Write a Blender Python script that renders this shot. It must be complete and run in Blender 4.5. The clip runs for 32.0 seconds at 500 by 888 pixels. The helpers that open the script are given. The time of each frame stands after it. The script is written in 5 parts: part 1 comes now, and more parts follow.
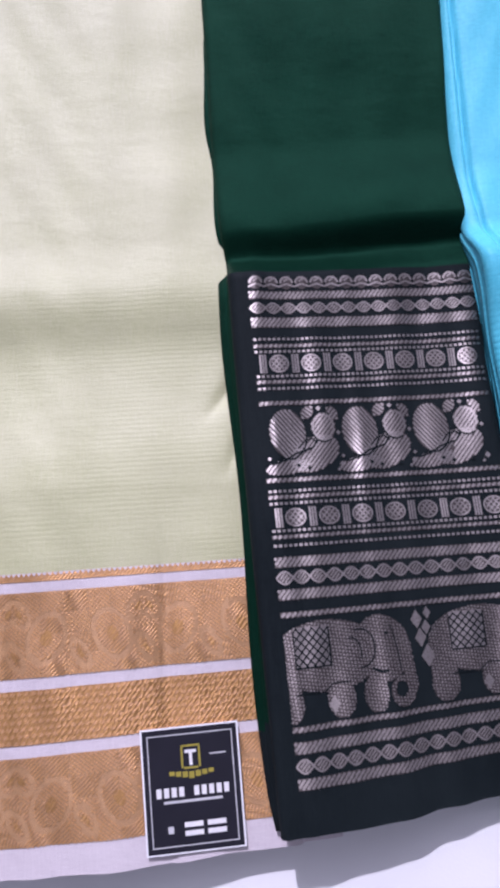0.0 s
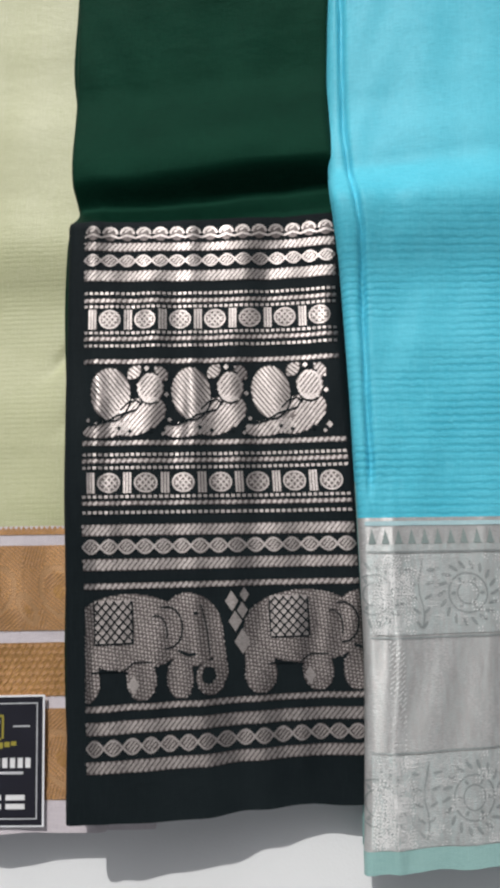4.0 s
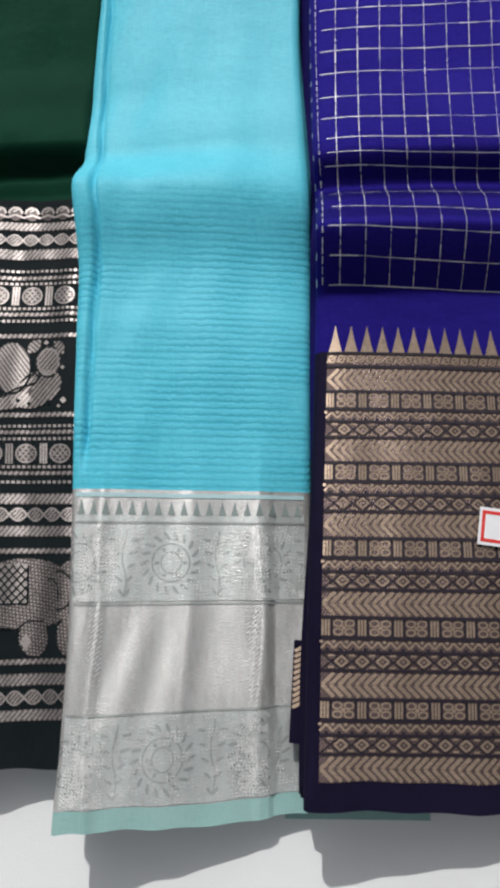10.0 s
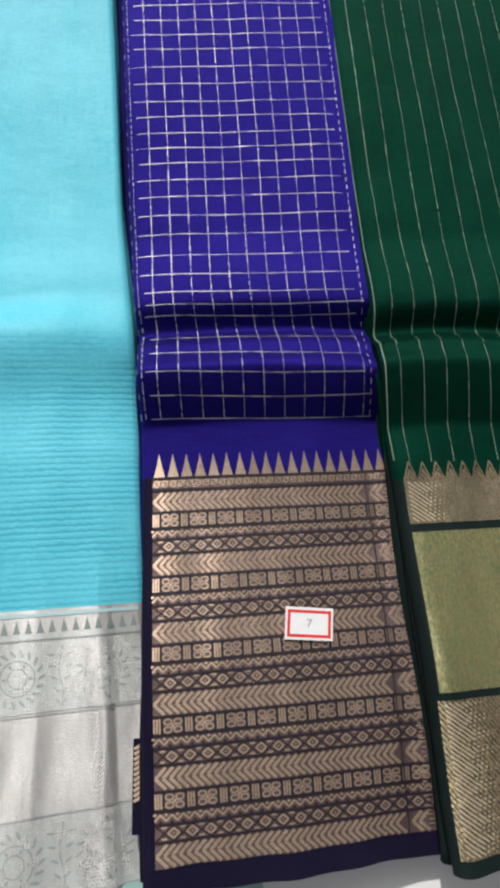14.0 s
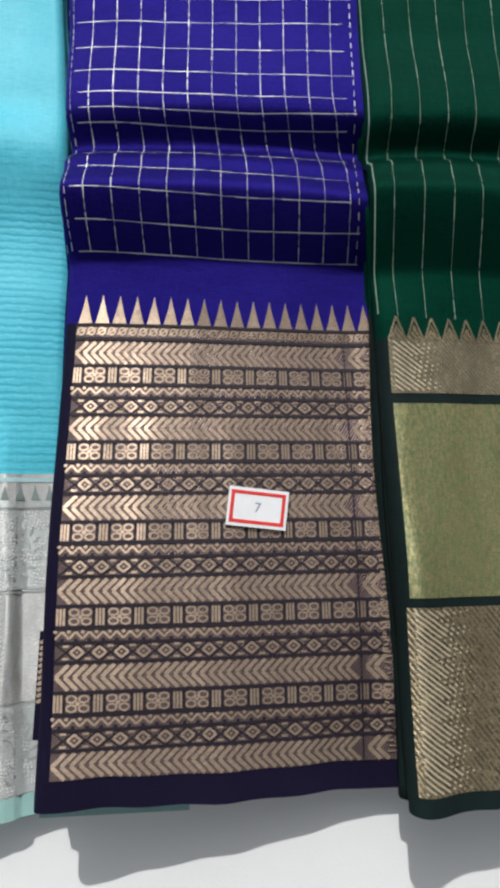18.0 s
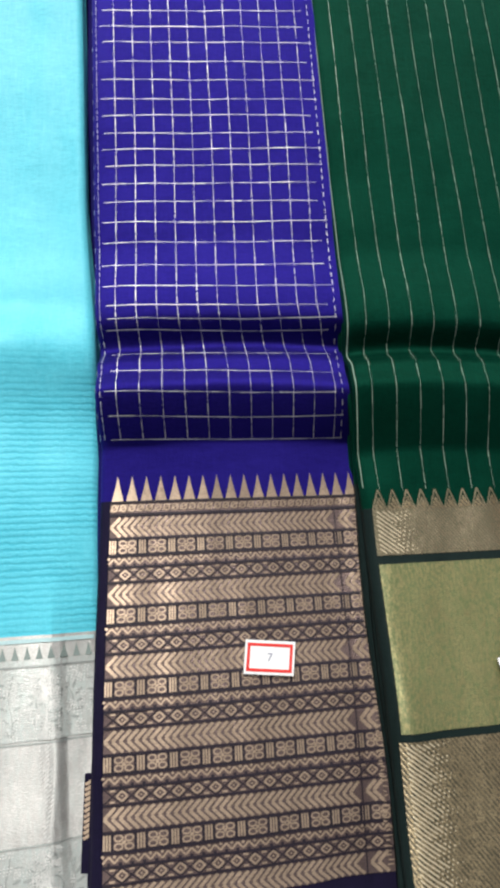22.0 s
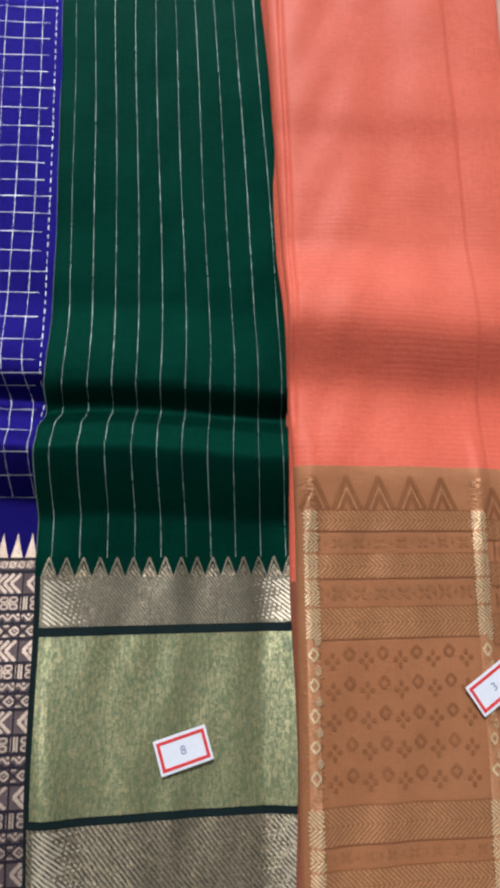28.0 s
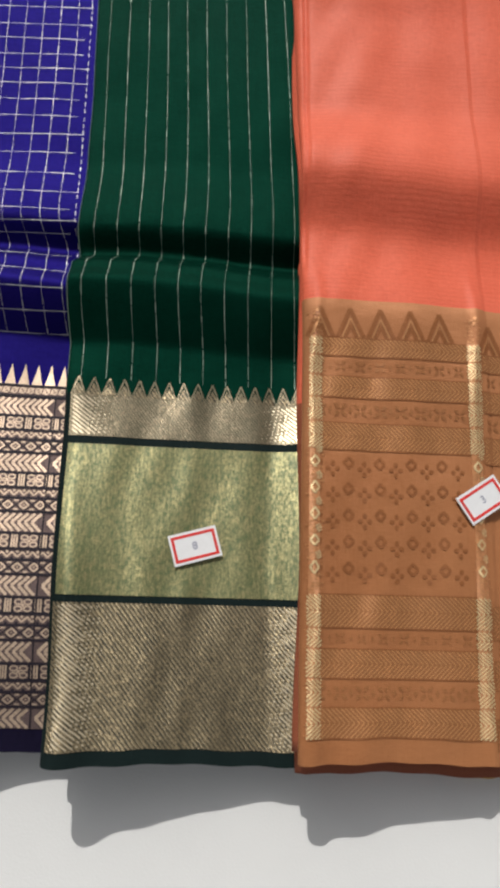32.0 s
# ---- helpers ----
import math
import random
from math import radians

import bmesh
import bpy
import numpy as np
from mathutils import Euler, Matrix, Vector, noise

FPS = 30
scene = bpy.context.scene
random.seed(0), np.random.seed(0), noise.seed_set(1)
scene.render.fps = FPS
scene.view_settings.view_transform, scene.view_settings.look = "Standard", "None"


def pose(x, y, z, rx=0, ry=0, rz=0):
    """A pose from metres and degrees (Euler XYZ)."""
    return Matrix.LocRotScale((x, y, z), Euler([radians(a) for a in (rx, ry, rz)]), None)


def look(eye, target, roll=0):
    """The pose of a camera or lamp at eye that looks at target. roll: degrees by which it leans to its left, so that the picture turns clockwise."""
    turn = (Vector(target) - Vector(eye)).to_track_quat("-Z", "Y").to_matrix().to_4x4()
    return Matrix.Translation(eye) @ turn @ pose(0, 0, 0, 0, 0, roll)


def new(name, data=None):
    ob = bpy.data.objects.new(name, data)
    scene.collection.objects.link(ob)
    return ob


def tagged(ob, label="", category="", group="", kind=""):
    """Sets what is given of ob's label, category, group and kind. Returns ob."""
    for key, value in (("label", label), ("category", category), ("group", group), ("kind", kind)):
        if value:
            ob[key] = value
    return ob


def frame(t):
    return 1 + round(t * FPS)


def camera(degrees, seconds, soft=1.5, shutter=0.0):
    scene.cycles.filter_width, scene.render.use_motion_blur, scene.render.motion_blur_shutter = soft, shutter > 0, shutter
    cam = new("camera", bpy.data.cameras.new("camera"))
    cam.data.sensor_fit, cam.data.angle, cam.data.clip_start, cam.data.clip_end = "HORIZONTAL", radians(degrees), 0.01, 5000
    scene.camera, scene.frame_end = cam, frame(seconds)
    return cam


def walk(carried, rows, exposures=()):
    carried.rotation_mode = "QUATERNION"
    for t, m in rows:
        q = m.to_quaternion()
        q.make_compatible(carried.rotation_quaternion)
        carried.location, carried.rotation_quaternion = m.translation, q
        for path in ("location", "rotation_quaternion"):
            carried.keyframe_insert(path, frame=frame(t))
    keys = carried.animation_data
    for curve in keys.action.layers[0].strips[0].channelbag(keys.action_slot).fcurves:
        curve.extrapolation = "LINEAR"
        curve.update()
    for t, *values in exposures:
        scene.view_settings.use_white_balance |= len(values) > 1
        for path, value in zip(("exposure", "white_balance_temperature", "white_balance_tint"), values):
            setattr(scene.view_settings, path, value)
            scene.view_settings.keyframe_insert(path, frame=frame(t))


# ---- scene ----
cam = camera(40.02, 32.0, soft=3.9)
# seconds, place in metres, turn in degrees
ROWS = [
    (0.0, 0.0748, 0.0496, 0.3571, 7.67, 2.13, -3.84),
    (0.5, 0.1193, 0.0441, 0.3687, 8.30, 1.50, -7.61),
    (1.0, 0.1870, 0.0483, 0.3615, 9.65, 5.31, -4.76),
    (1.5, 0.2076, 0.0436, 0.3483, 9.66, 11.72, 0.54),
    (2.0, 0.2000, 0.0322, 0.3302, 7.64, 10.99, 0.36),
    (2.5, 0.1946, 0.0241, 0.3105, 6.56, 10.43, 0.29),
    (4.5, 0.1956, 0.0503, 0.3286, 7.59, 8.63, -1.30),
    (5.0, 0.2101, 0.0836, 0.3518, 7.73, 7.16, -1.69),
    (5.5, 0.2245, 0.0954, 0.3620, 8.26, 6.39, -0.88),
    (6.0, 0.2663, 0.0736, 0.3737, 9.10, 5.66, 0.15),
    (6.5, 0.2953, 0.0335, 0.3747, 9.44, 5.77, 1.46),
    (7.0, 0.2891, -0.0061, 0.3791, 11.09, 6.30, -0.58),
    (7.5, 0.2902, -0.0087, 0.3801, 13.27, 6.47, -0.75),
    (8.0, 0.3093, -0.0007, 0.3628, 13.50, 6.29, 0.80),
    (8.5, 0.3303, 0.0230, 0.3458, 12.56, 6.41, 4.80),
    (9.0, 0.3190, 0.0332, 0.3395, 11.20, 7.99, 4.67),
    (9.5, 0.3161, 0.0333, 0.3354, 10.43, 8.13, 2.53),
    (10.0, 0.3017, 0.0173, 0.3106, 8.69, 7.07, 0.62),
    (10.5, 0.2892, -0.0113, 0.2687, 8.39, 5.99, -2.39),
    (11.0, 0.2712, -0.0238, 0.2634, 8.70, 5.60, -6.33),
    (11.5, 0.2684, -0.0131, 0.2668, 8.87, 4.57, -7.70),
    (12.0, 0.2728, 0.0202, 0.2825, 9.62, 3.60, -7.55),
    (12.5, 0.2761, 0.0378, 0.3237, 10.92, 3.49, -6.58),
    (13.0, 0.2702, 0.0238, 0.3568, 12.17, 2.66, -7.36),
    (13.5, 0.2892, 0.0213, 0.3704, 12.14, -0.00, -7.81),
    (14.0, 0.3363, 0.0394, 0.3583, 12.72, -0.99, -4.05),
    (14.5, 0.3503, 0.0375, 0.3505, 11.46, 0.05, 0.02),
    (16.5, 0.3591, 0.0233, 0.3121, 9.16, -0.20, -0.23),
    (17.0, 0.3723, 0.0207, 0.2982, 7.87, 1.76, -0.90),
    (17.5, 0.3741, 0.0227, 0.2933, 7.07, 1.94, -1.06),
    (18.0, 0.3705, 0.0188, 0.2896, 6.86, 1.03, -0.93),
    (18.5, 0.3594, 0.0096, 0.2996, 6.70, 2.27, -0.71),
    (19.0, 0.3519, 0.0163, 0.2978, 7.03, 1.81, 0.30),
    (19.5, 0.3616, 0.0275, 0.2931, 6.64, 3.20, -1.58),
    (20.0, 0.3611, 0.0519, 0.2991, 7.02, 1.21, -2.59),
    (20.5, 0.3702, 0.1102, 0.3014, 8.78, 1.04, -2.20),
    (21.0, 0.3835, 0.1376, 0.2980, 8.12, 4.37, -3.14),
    (21.5, 0.3589, 0.0858, 0.3186, 9.57, 0.69, -3.09),
    (22.0, 0.3528, 0.0626, 0.3487, 10.92, -1.62, -3.09),
    (22.5, 0.4050, 0.0342, 0.3521, 13.90, -0.29, -2.10),
    (23.0, 0.4600, 0.0312, 0.3643, 13.32, -3.32, 1.07),
    (23.5, 0.4701, 0.0335, 0.3679, 12.82, -3.83, 1.64),
    (24.0, 0.4859, 0.0362, 0.3707, 14.09, -2.09, -0.72),
    (24.5, 0.5044, 0.0367, 0.3636, 12.62, -0.31, 0.54),
    (25.0, 0.5008, 0.0323, 0.3699, 13.20, -0.23, 0.02),
    (25.5, 0.4961, 0.0313, 0.3672, 13.49, -0.68, -0.79),
    (27.5, 0.5055, 0.0409, 0.3555, 13.26, -0.80, -0.84),
    (28.0, 0.5088, 0.0852, 0.3449, 11.63, -0.79, -0.79),
    (28.5, 0.5121, 0.1329, 0.3418, 10.39, -0.94, -1.14),
    (29.0, 0.5071, 0.1166, 0.3399, 10.80, -1.57, -0.87),
    (29.5, 0.5060, 0.0472, 0.3377, 10.22, -1.01, 0.09),
    (30.0, 0.4999, 0.0224, 0.3315, 8.39, -1.18, 0.96),
    (30.5, 0.5049, 0.0052, 0.3391, 9.76, 0.34, 1.19),
    (31.0, 0.5055, -0.0000, 0.3450, 10.64, 0.82, 0.72),
    (31.5, 0.5081, -0.0043, 0.3488, 11.86, 1.22, 0.71),
    (32.0, 0.5182, -0.0028, 0.3564, 11.83, 1.44, 1.06),
]
# the phone's own exposure and white balance: seconds, stops, kelvin, tint
LIGHT = [(0.0, 0.06, 5700, 34), (1.0, -0.26, 6150, 12), (2.0, -0.43, 6450, 10), (5.0, -0.16, 6450, 10), (7.0, -0.20, 6200, 9), (9.0, -0.18, 6350, 9), (11.0, -0.20, 6480, 11), (12.0, -0.10, 6450, 10),
         (14.0, 0.05, 6700, 11), (17.0, -0.03, 6350, 8), (18.0, -0.03, 6400, 8), (19.0, -0.03, 6500, 10), (20.0, 0.22, 6650, 10), (21.0, 0.24, 6600, 7), (22.0, 0.42, 6700, 7), (23.0, 0.36, 6550, 2),
         (24.0, 0.00, 6300, 6), (25.0, -0.08, 5700, 2), (28.0, -0.07, 5850, 11), (29.0, -0.02, 5700, 10), (30.0, 0.01, 5600, 3), (31.0, -0.25, 6650, 10), (32.0, -0.24, 6700, 9)]
walk(cam, [(r[0], pose(*r[1:])) for r in ROWS], LIGHT)

# ---- light: open daylight from beyond the far ends of the cloth, a little from the left ----
SUN_EL, SUN_AZ = 43.0, 99.0     # height, and direction it stands in, counted from +x towards +y
world = bpy.data.worlds.new("sky")
scene.world = world
world.use_nodes = True
sky = world.node_tree.nodes.new("ShaderNodeTexSky")
sky.sky_type, sky.sun_disc = "NISHITA", False
sky.sun_elevation, sky.sun_rotation = radians(SUN_EL), radians(90 - SUN_AZ)
sky.dust_density, sky.ozone_density = 3.0, 0.6
backing = world.node_tree.nodes["Background"]
backing.inputs["Strength"].default_value = 0.090
pale = world.node_tree.nodes.new("ShaderNodeHueSaturation")     # thin haze: a paler sky
pale.inputs["Saturation"].default_value = 0.1
world.node_tree.links.new(sky.outputs["Color"], pale.inputs["Color"])
world.node_tree.links.new(pale.outputs["Color"], backing.inputs["Color"])
lamp = bpy.data.lights.new("sun", "SUN")
lamp.energy, lamp.angle, lamp.color = 3.0, radians(0.6), (1.0, 0.97, 0.93)
sun = new("sun", lamp)
a, e = radians(SUN_AZ), radians(SUN_EL)
sun.matrix_world = look((math.cos(a) * math.cos(e) * 6, math.sin(a) * math.cos(e) * 6, math.sin(e) * 6), (0, 0, 0))


# ---- materials ----
class Mat:
    """A small helper round one node material."""

    def __init__(self, name):
        self.m = bpy.data.materials.new(name)
        self.m.use_nodes = True
        self.t = self.m.node_tree
        self.bsdf = self.t.nodes["Principled BSDF"]
        self.co = self.node("ShaderNodeTexCoord").outputs["Object"]

    def node(self, kind, **inputs):
        n = self.t.nodes.new(kind)
        for key, value in inputs.items():
            self.put(n, key.replace("_", " "), value)
        return n

    def put(self, n, key, value):
        s = n.inputs[key]
        if isinstance(value, bpy.types.NodeSocket):
            self.t.links.new(value, s)
        else:
            s.default_value = value

    def set(self, **inputs):
        for key, value in inputs.items():
            self.put(self.bsdf, key.replace("_", " "), value)

    def mapped(self, rot=0.0, scale=(1, 1, 1)):
        n = self.node("ShaderNodeMapping", Vector=self.co)
        n.inputs["Rotation"].default_value = (0, 0, radians(rot))
        n.inputs["Scale"].default_value = scale
        return n.outputs["Vector"]

    def noise(self, scale, detail=2.0, rough=0.5, vec=None):
        return self.node("ShaderNodeTexNoise", Vector=vec or self.co, Scale=scale, Detail=detail, Roughness=rough).outputs["Fac"]

    def wave(self, scale, rot=0.0, dist=0.0, dscale=1.0, axis="X", vec=None, profile="SIN"):
        n = self.node("ShaderNodeTexWave", Vector=vec or self.mapped(rot), Scale=scale, Distortion=dist)
        n.inputs["Detail Scale"].default_value = dscale
        n.bands_direction, n.wave_profile = axis, profile
        return n.outputs["Fac"]

    def ramp(self, fac, lo, hi, a=0.0, b=1.0):
        n = self.node("ShaderNodeMapRange", Value=fac)
        for key, value in (("From Min", lo), ("From Max", hi), ("To Min", a), ("To Max", b)):
            n.inputs[key].default_value = value
        return n.outputs["Result"]

    def mix(self, fac, c1, c2, blend="MIX"):
        n = self.node("ShaderNodeMix")
        n.data_type, n.blend_type = "RGBA", blend
        for s, value in ((n.inputs[0], fac), (n.inputs[6], c1), (n.inputs[7], c2)):
            if isinstance(value, bpy.types.NodeSocket):
                self.t.links.new(value, s)
            elif isinstance(value, (int, float)):
                s.default_value = value
            else:
                s.default_value = (*value[:3], 1)
        return n.outputs[2]

    def math(self, op, a, b=0.0):
        n = self.node("ShaderNodeMath")
        n.operation = op
        for s, value in zip(n.inputs, (a, b)):
            if isinstance(value, bpy.types.NodeSocket):
                self.t.links.new(value, s)
            else:
                s.default_value = value
        return n.outputs[0]

    def bump(self, height, strength, distance=0.001):
        n = self.node("ShaderNodeBump", Height=height, Strength=strength, Distance=distance)
        self.put(self.bsdf, "Normal", n.outputs["Normal"])


def silk(name, colour, dark, light, rough=0.5, sheen=0.35, ribs=0.0, rib_pitch=0.003, rib_from=-1.0, rib_to=1.0, gloss=0.5, lustre=0.0):
    """Fine silk cotton: thread grain both ways, slubs, soft patches; ribs: share of darker cross threads."""
    k = Mat(name)
    grain = k.noise(1.0, 3, 0.6, k.mapped(0, (260, 2600, 400)))
    warp = k.noise(1.0, 2, 0.6, k.mapped(0, (2600, 120, 400)))
    patch = k.noise(14, 3, 0.55)
    c = k.mix(k.ramp(grain, 0.3, 0.62, 0.1, 1), dark, colour)
    c = k.mix(k.ramp(warp, 0.42, 0.75, 0, 0.55), c, light)
    c = k.mix(k.ramp(patch, 0.35, 0.7, 0, 0.45), c, light)
    c = k.mix(k.ramp(k.noise(1.0, 3, 0.6, k.mapped(0, (30, 44, 30))), 0.5, 0.74, 0, 0.2), c, dark)
    height = k.math("ADD", grain, k.math("MULTIPLY", warp, 0.6))
    if ribs:
        w = k.wave(0.314 / rib_pitch, 0, 2.2, 3.5, "Y")
        fade = k.ramp(k.noise(20, 3, 0.5, k.mapped(0, (1, 2.2, 1))), 0.36, 0.62, 0.15, 1.0)
        along = k.node("ShaderNodeSeparateXYZ", Vector=k.co).outputs["Y"]
        along = k.math("ADD", along, k.math("MULTIPLY", k.math("SUBTRACT", k.noise(25, 2), 0.5), 0.03))
        fade = k.math("MULTIPLY", fade, k.math("MULTIPLY", k.ramp(along, rib_from - 0.006, rib_from + 0.006), k.ramp(along, rib_to + 0.012, rib_to - 0.012)))
        w = k.math("MULTIPLY", k.ramp(w, 0.35, 0.95), fade)
        c = k.mix(k.math("MULTIPLY", fade, ribs * 0.3), c, dark)      # the whole ribbed band is somewhat darker
        c = k.mix(k.math("MULTIPLY", w, ribs), c, dark)
        height = k.math("SUBTRACT", height, k.math("MULTIPLY", w, 2.0 * ribs))
    slack = k.noise(1.0, 3, 0.55, k.mapped(0, (70, 110, 60)))
    drift = k.noise(1.0, 2, 0.5, k.mapped(24, (16, 46, 20)))
    height = k.math("ADD", height, k.math("MULTIPLY", slack, 3.0))
    height = k.math("ADD", height, k.math("MULTIPLY", drift, 6.0))
    k.set(Base_Color=c, Roughness=rough, Sheen_Weight=sheen, Sheen_Roughness=0.35, Sheen_Tint=(*light[:3], 1))
    k.bsdf.inputs["Specular IOR Level"].default_value = gloss
    if lustre:      # warp-faced silk: coloured shine that spreads across the cloth
        k.set(Metallic=lustre, Anisotropic=0.7)
        along_x = k.node("ShaderNodeCombineXYZ")
        along_x.inputs["X"].default_value = 1.0
        k.put(k.bsdf, "Tangent", along_x.outputs["Vector"])
    k.bump(height, 0.42, 0.00025)
    return k.m


def zari(name, metal, base, twill=0.0, pitch=0.0012, rot=45, rough=0.36, fill=0.8, metallic=0.7, glint=0.35, streak=0.0, aniso=0.8, worn=0.85, patchy=0.65, deep=0.55, speck=0.0):
    """Metal-thread weave; twill: how strongly diagonal floats of the ground cloth show between the threads."""
    k = Mat(name)
    thread = k.noise(1.0, 2, 0.6, k.mapped(0, (700, 2600, 400)))
    patch = k.noise(1.0, 3, 0.6, k.mapped(0, (75, 22, 20)))
    shade = [x * deep for x in metal]
    c = k.mix(k.ramp(thread, 0.3, 0.7), shade, metal)
    c = k.mix(k.ramp(patch, 0.35, 0.62, 0, patchy), c, shade)
    mottle = k.noise(1.0, 3, 0.65, k.mapped(0, (330, 110, 80)))
    c = k.mix(k.ramp(mottle, 0.45, 0.68, 0, patchy * 0.8), c, shade)
    body = k.ramp(thread, 0.28, 0.45, fill * 0.75, 1.0)
    if streak:
        lines = k.noise(1.0, 3, 0.65, k.mapped(0, (900, 130, 400)))
        body = k.math("MULTIPLY", body, k.ramp(lines, 0.35, 0.6, 1 - streak, 1.0))
    if speck:      # single bright and dull picks
        picks = k.noise(1.0, 2, 0.75, k.mapped(0, (820, 430, 200)))
        body = k.math("MULTIPLY", body, k.ramp(picks, 0.38, 0.60, 1 - speck, 1.0))
    height = thread
    if twill:
        w = k.wave(0.314 / pitch, rot, 1.2 + 1.4 * worn, 4.0, "X")
        cut = k.math("MAXIMUM", k.ramp(w, 0.25, 0.6, 1 - twill, 1.0), k.ramp(k.noise(1.0, 2, 0.6, k.mapped(0, (420, 420, 100))), 0.5, 0.62))
        cut = k.math("MAXIMUM", cut, k.ramp(k.noise(1.0, 3, 0.6, k.mapped(0, (160, 60, 60))), 0.42, 0.68, 0.0, worn))
        body = k.math("MULTIPLY", body, cut)
        height = k.math("ADD", k.math("MULTIPLY", thread, 0.5), w)
    k.set(Base_Color=k.mix(body, base, c), Metallic=k.math("MULTIPLY", body, metallic),
          Roughness=k.ramp(patch, 0.3, 0.7, rough - 0.06, rough + 0.12))
    k.set(Anisotropic=aniso)
    across = k.node("ShaderNodeCombineXYZ")          # threads run across, so their shine spreads lengthwise
    across.inputs["Y"].default_value = 1.0
    k.put(k.bsdf, "Tangent", across.outputs["Vector"])
    k.bump(height, glint, 0.00035)
    return k.m


def plain(name, colour, rough=0.6, metallic=0.0, var=0.12, scale=60, bump=0.1):
    k = Mat(name)
    n = k.noise(scale, 4, 0.6)
    k.set(Base_Color=k.mix(k.ramp(n, 0.3, 0.7), [c * (1 - var) for c in colour], [min(1, c * (1 + var * 0.5)) for c in colour]),
          Roughness=rough, Metallic=metallic)
    k.bump(k.noise(900, 2), bump, 0.0003)
    return k.m


M_SHEET = plain("white_sheet", (0.774, 0.785, 0.796), 0.75, var=0.04, scale=9, bump=0.25)
M_FLOOR = plain("grey_floor", (0.32, 0.31, 0.30), 0.5, var=0.2, scale=5)
M_CREAM = silk("cream_silk", (0.494, 0.5035, 0.2945), (0.418, 0.437, 0.2375), (0.551, 0.551, 0.3705), sheen=0.08, ribs=0.24, rib_pitch=0.0024, rib_from=-0.13, rib_to=0.03)
M_CREAM_HEM = silk("lavender_hem", (0.58, 0.53, 0.56), (0.48, 0.43, 0.47), (0.68, 0.63, 0.66))
M_BOTTLE = silk("bottle_green_silk", (0.003825, 0.0289, 0.017), (0.002125, 0.0153, 0.00935), (0.00595, 0.0374, 0.0221), rough=0.62, sheen=0.0, gloss=0.03, lustre=0.45)
M_BLACK = silk("green_black_silk", (0.006, 0.010, 0.012), (0.003, 0.006, 0.008), (0.012, 0.018, 0.02), rough=0.7, sheen=0.0, gloss=0.10)
M_SKY = silk("sky_blue_silk", (0.0987, 0.564, 0.7144), (0.047, 0.3948, 0.5358), (0.1598, 0.6204, 0.7614), sheen=0.03, gloss=0.22, ribs=0.75, rib_pitch=0.0031, rib_from=-0.13, rib_to=0.012)
M_AQUA = silk("aqua_hem", (0.27, 0.46, 0.44), (0.20, 0.38, 0.37), (0.33, 0.52, 0.50))
M_INDIGO = silk("royal_blue_silk", (0.01582, 0.0103, 0.1711), (0.00828, 0.00552, 0.104), (0.02254, 0.01564, 0.2042), rough=0.68, sheen=0.0, gloss=0.03, lustre=0.6)
M_INK = silk("ink_silk", (0.008, 0.006, 0.022), (0.004, 0.004, 0.012), (0.013, 0.010, 0.031), rough=0.7, sheen=0.0, gloss=0.06)
M_NAVY = silk("navy_silk", (0.010, 0.006, 0.085), (0.006, 0.004, 0.05), (0.014, 0.009, 0.11), rough=0.7, sheen=0.0, gloss=0.05)
M_EMERALD = silk("emerald_silk", (0.001316, 0.03196, 0.01946), (0.000846, 0.01692, 0.00987), (0.001974, 0.04136, 0.02491), rough=0.68, sheen=0.0, gloss=0.03, lustre=0.55)
M_PINE = silk("dark_pine_hem", (0.007, 0.015, 0.015), (0.004, 0.009, 0.009), (0.011, 0.021, 0.021), rough=0.7, sheen=0.0, gloss=0.08)
M_CORAL = silk("coral_silk", (0.76, 0.143, 0.079), (0.57, 0.092, 0.047), (0.80, 0.187, 0.115), ribs=0.22, rib_pitch=0.0026, rib_from=-0.06, rib_to=0.11, sheen=0.12, gloss=0.2)
M_PEACH = silk("peach_ground", (0.445, 0.176, 0.070), (0.37, 0.138, 0.053), (0.49, 0.212, 0.092), sheen=0.06, gloss=0.4, lustre=0.25)
# coral layers under the hem, with their shade put into the colour
M_CORAL_SHADE = silk("shaded_coral_under_hem", (0.30, 0.085, 0.045), (0.22, 0.06, 0.03), (0.34, 0.11, 0.06), sheen=0.05, gloss=0.2)
M_MIST = silk("pale_mist_band", (0.42, 0.60, 0.64), (0.34, 0.52, 0.56), (0.48, 0.66, 0.69))
M_MUSTARD = silk("golden_yellow_silk", (0.62, 0.36, 0.10), (0.50, 0.27, 0.065), (0.68, 0.42, 0.14), sheen=0.06, gloss=0.3)
M_BEIGE = silk("beige_silk", (0.62, 0.45, 0.33), (0.5, 0.34, 0.24), (0.7, 0.54, 0.42))
Z_FLOAT = zari("silver_float", (0.6512, 0.592, 0.5698), (0.14, 0.12, 0.12), rough=0.40, aniso=0.7, metallic=0.95, glint=0.3, patchy=0.75, deep=0.45)
Z_GROUND = zari("dim_silver_ground", (0.16, 0.1376, 0.1344), (0.02, 0.02, 0.022), rough=0.42, metallic=0.8, glint=0.3, patchy=0.6)
M_GREYLEAF = plain("grey_green_motif", (0.27, 0.33, 0.32), 0.5, 0.2)
Z_PALE = zari("pale_silver_zari", (0.84, 0.86, 0.85), (0.51, 0.61, 0.605), rough=0.33, metallic=0.5, streak=0.5, glint=0.6, patchy=0.75)
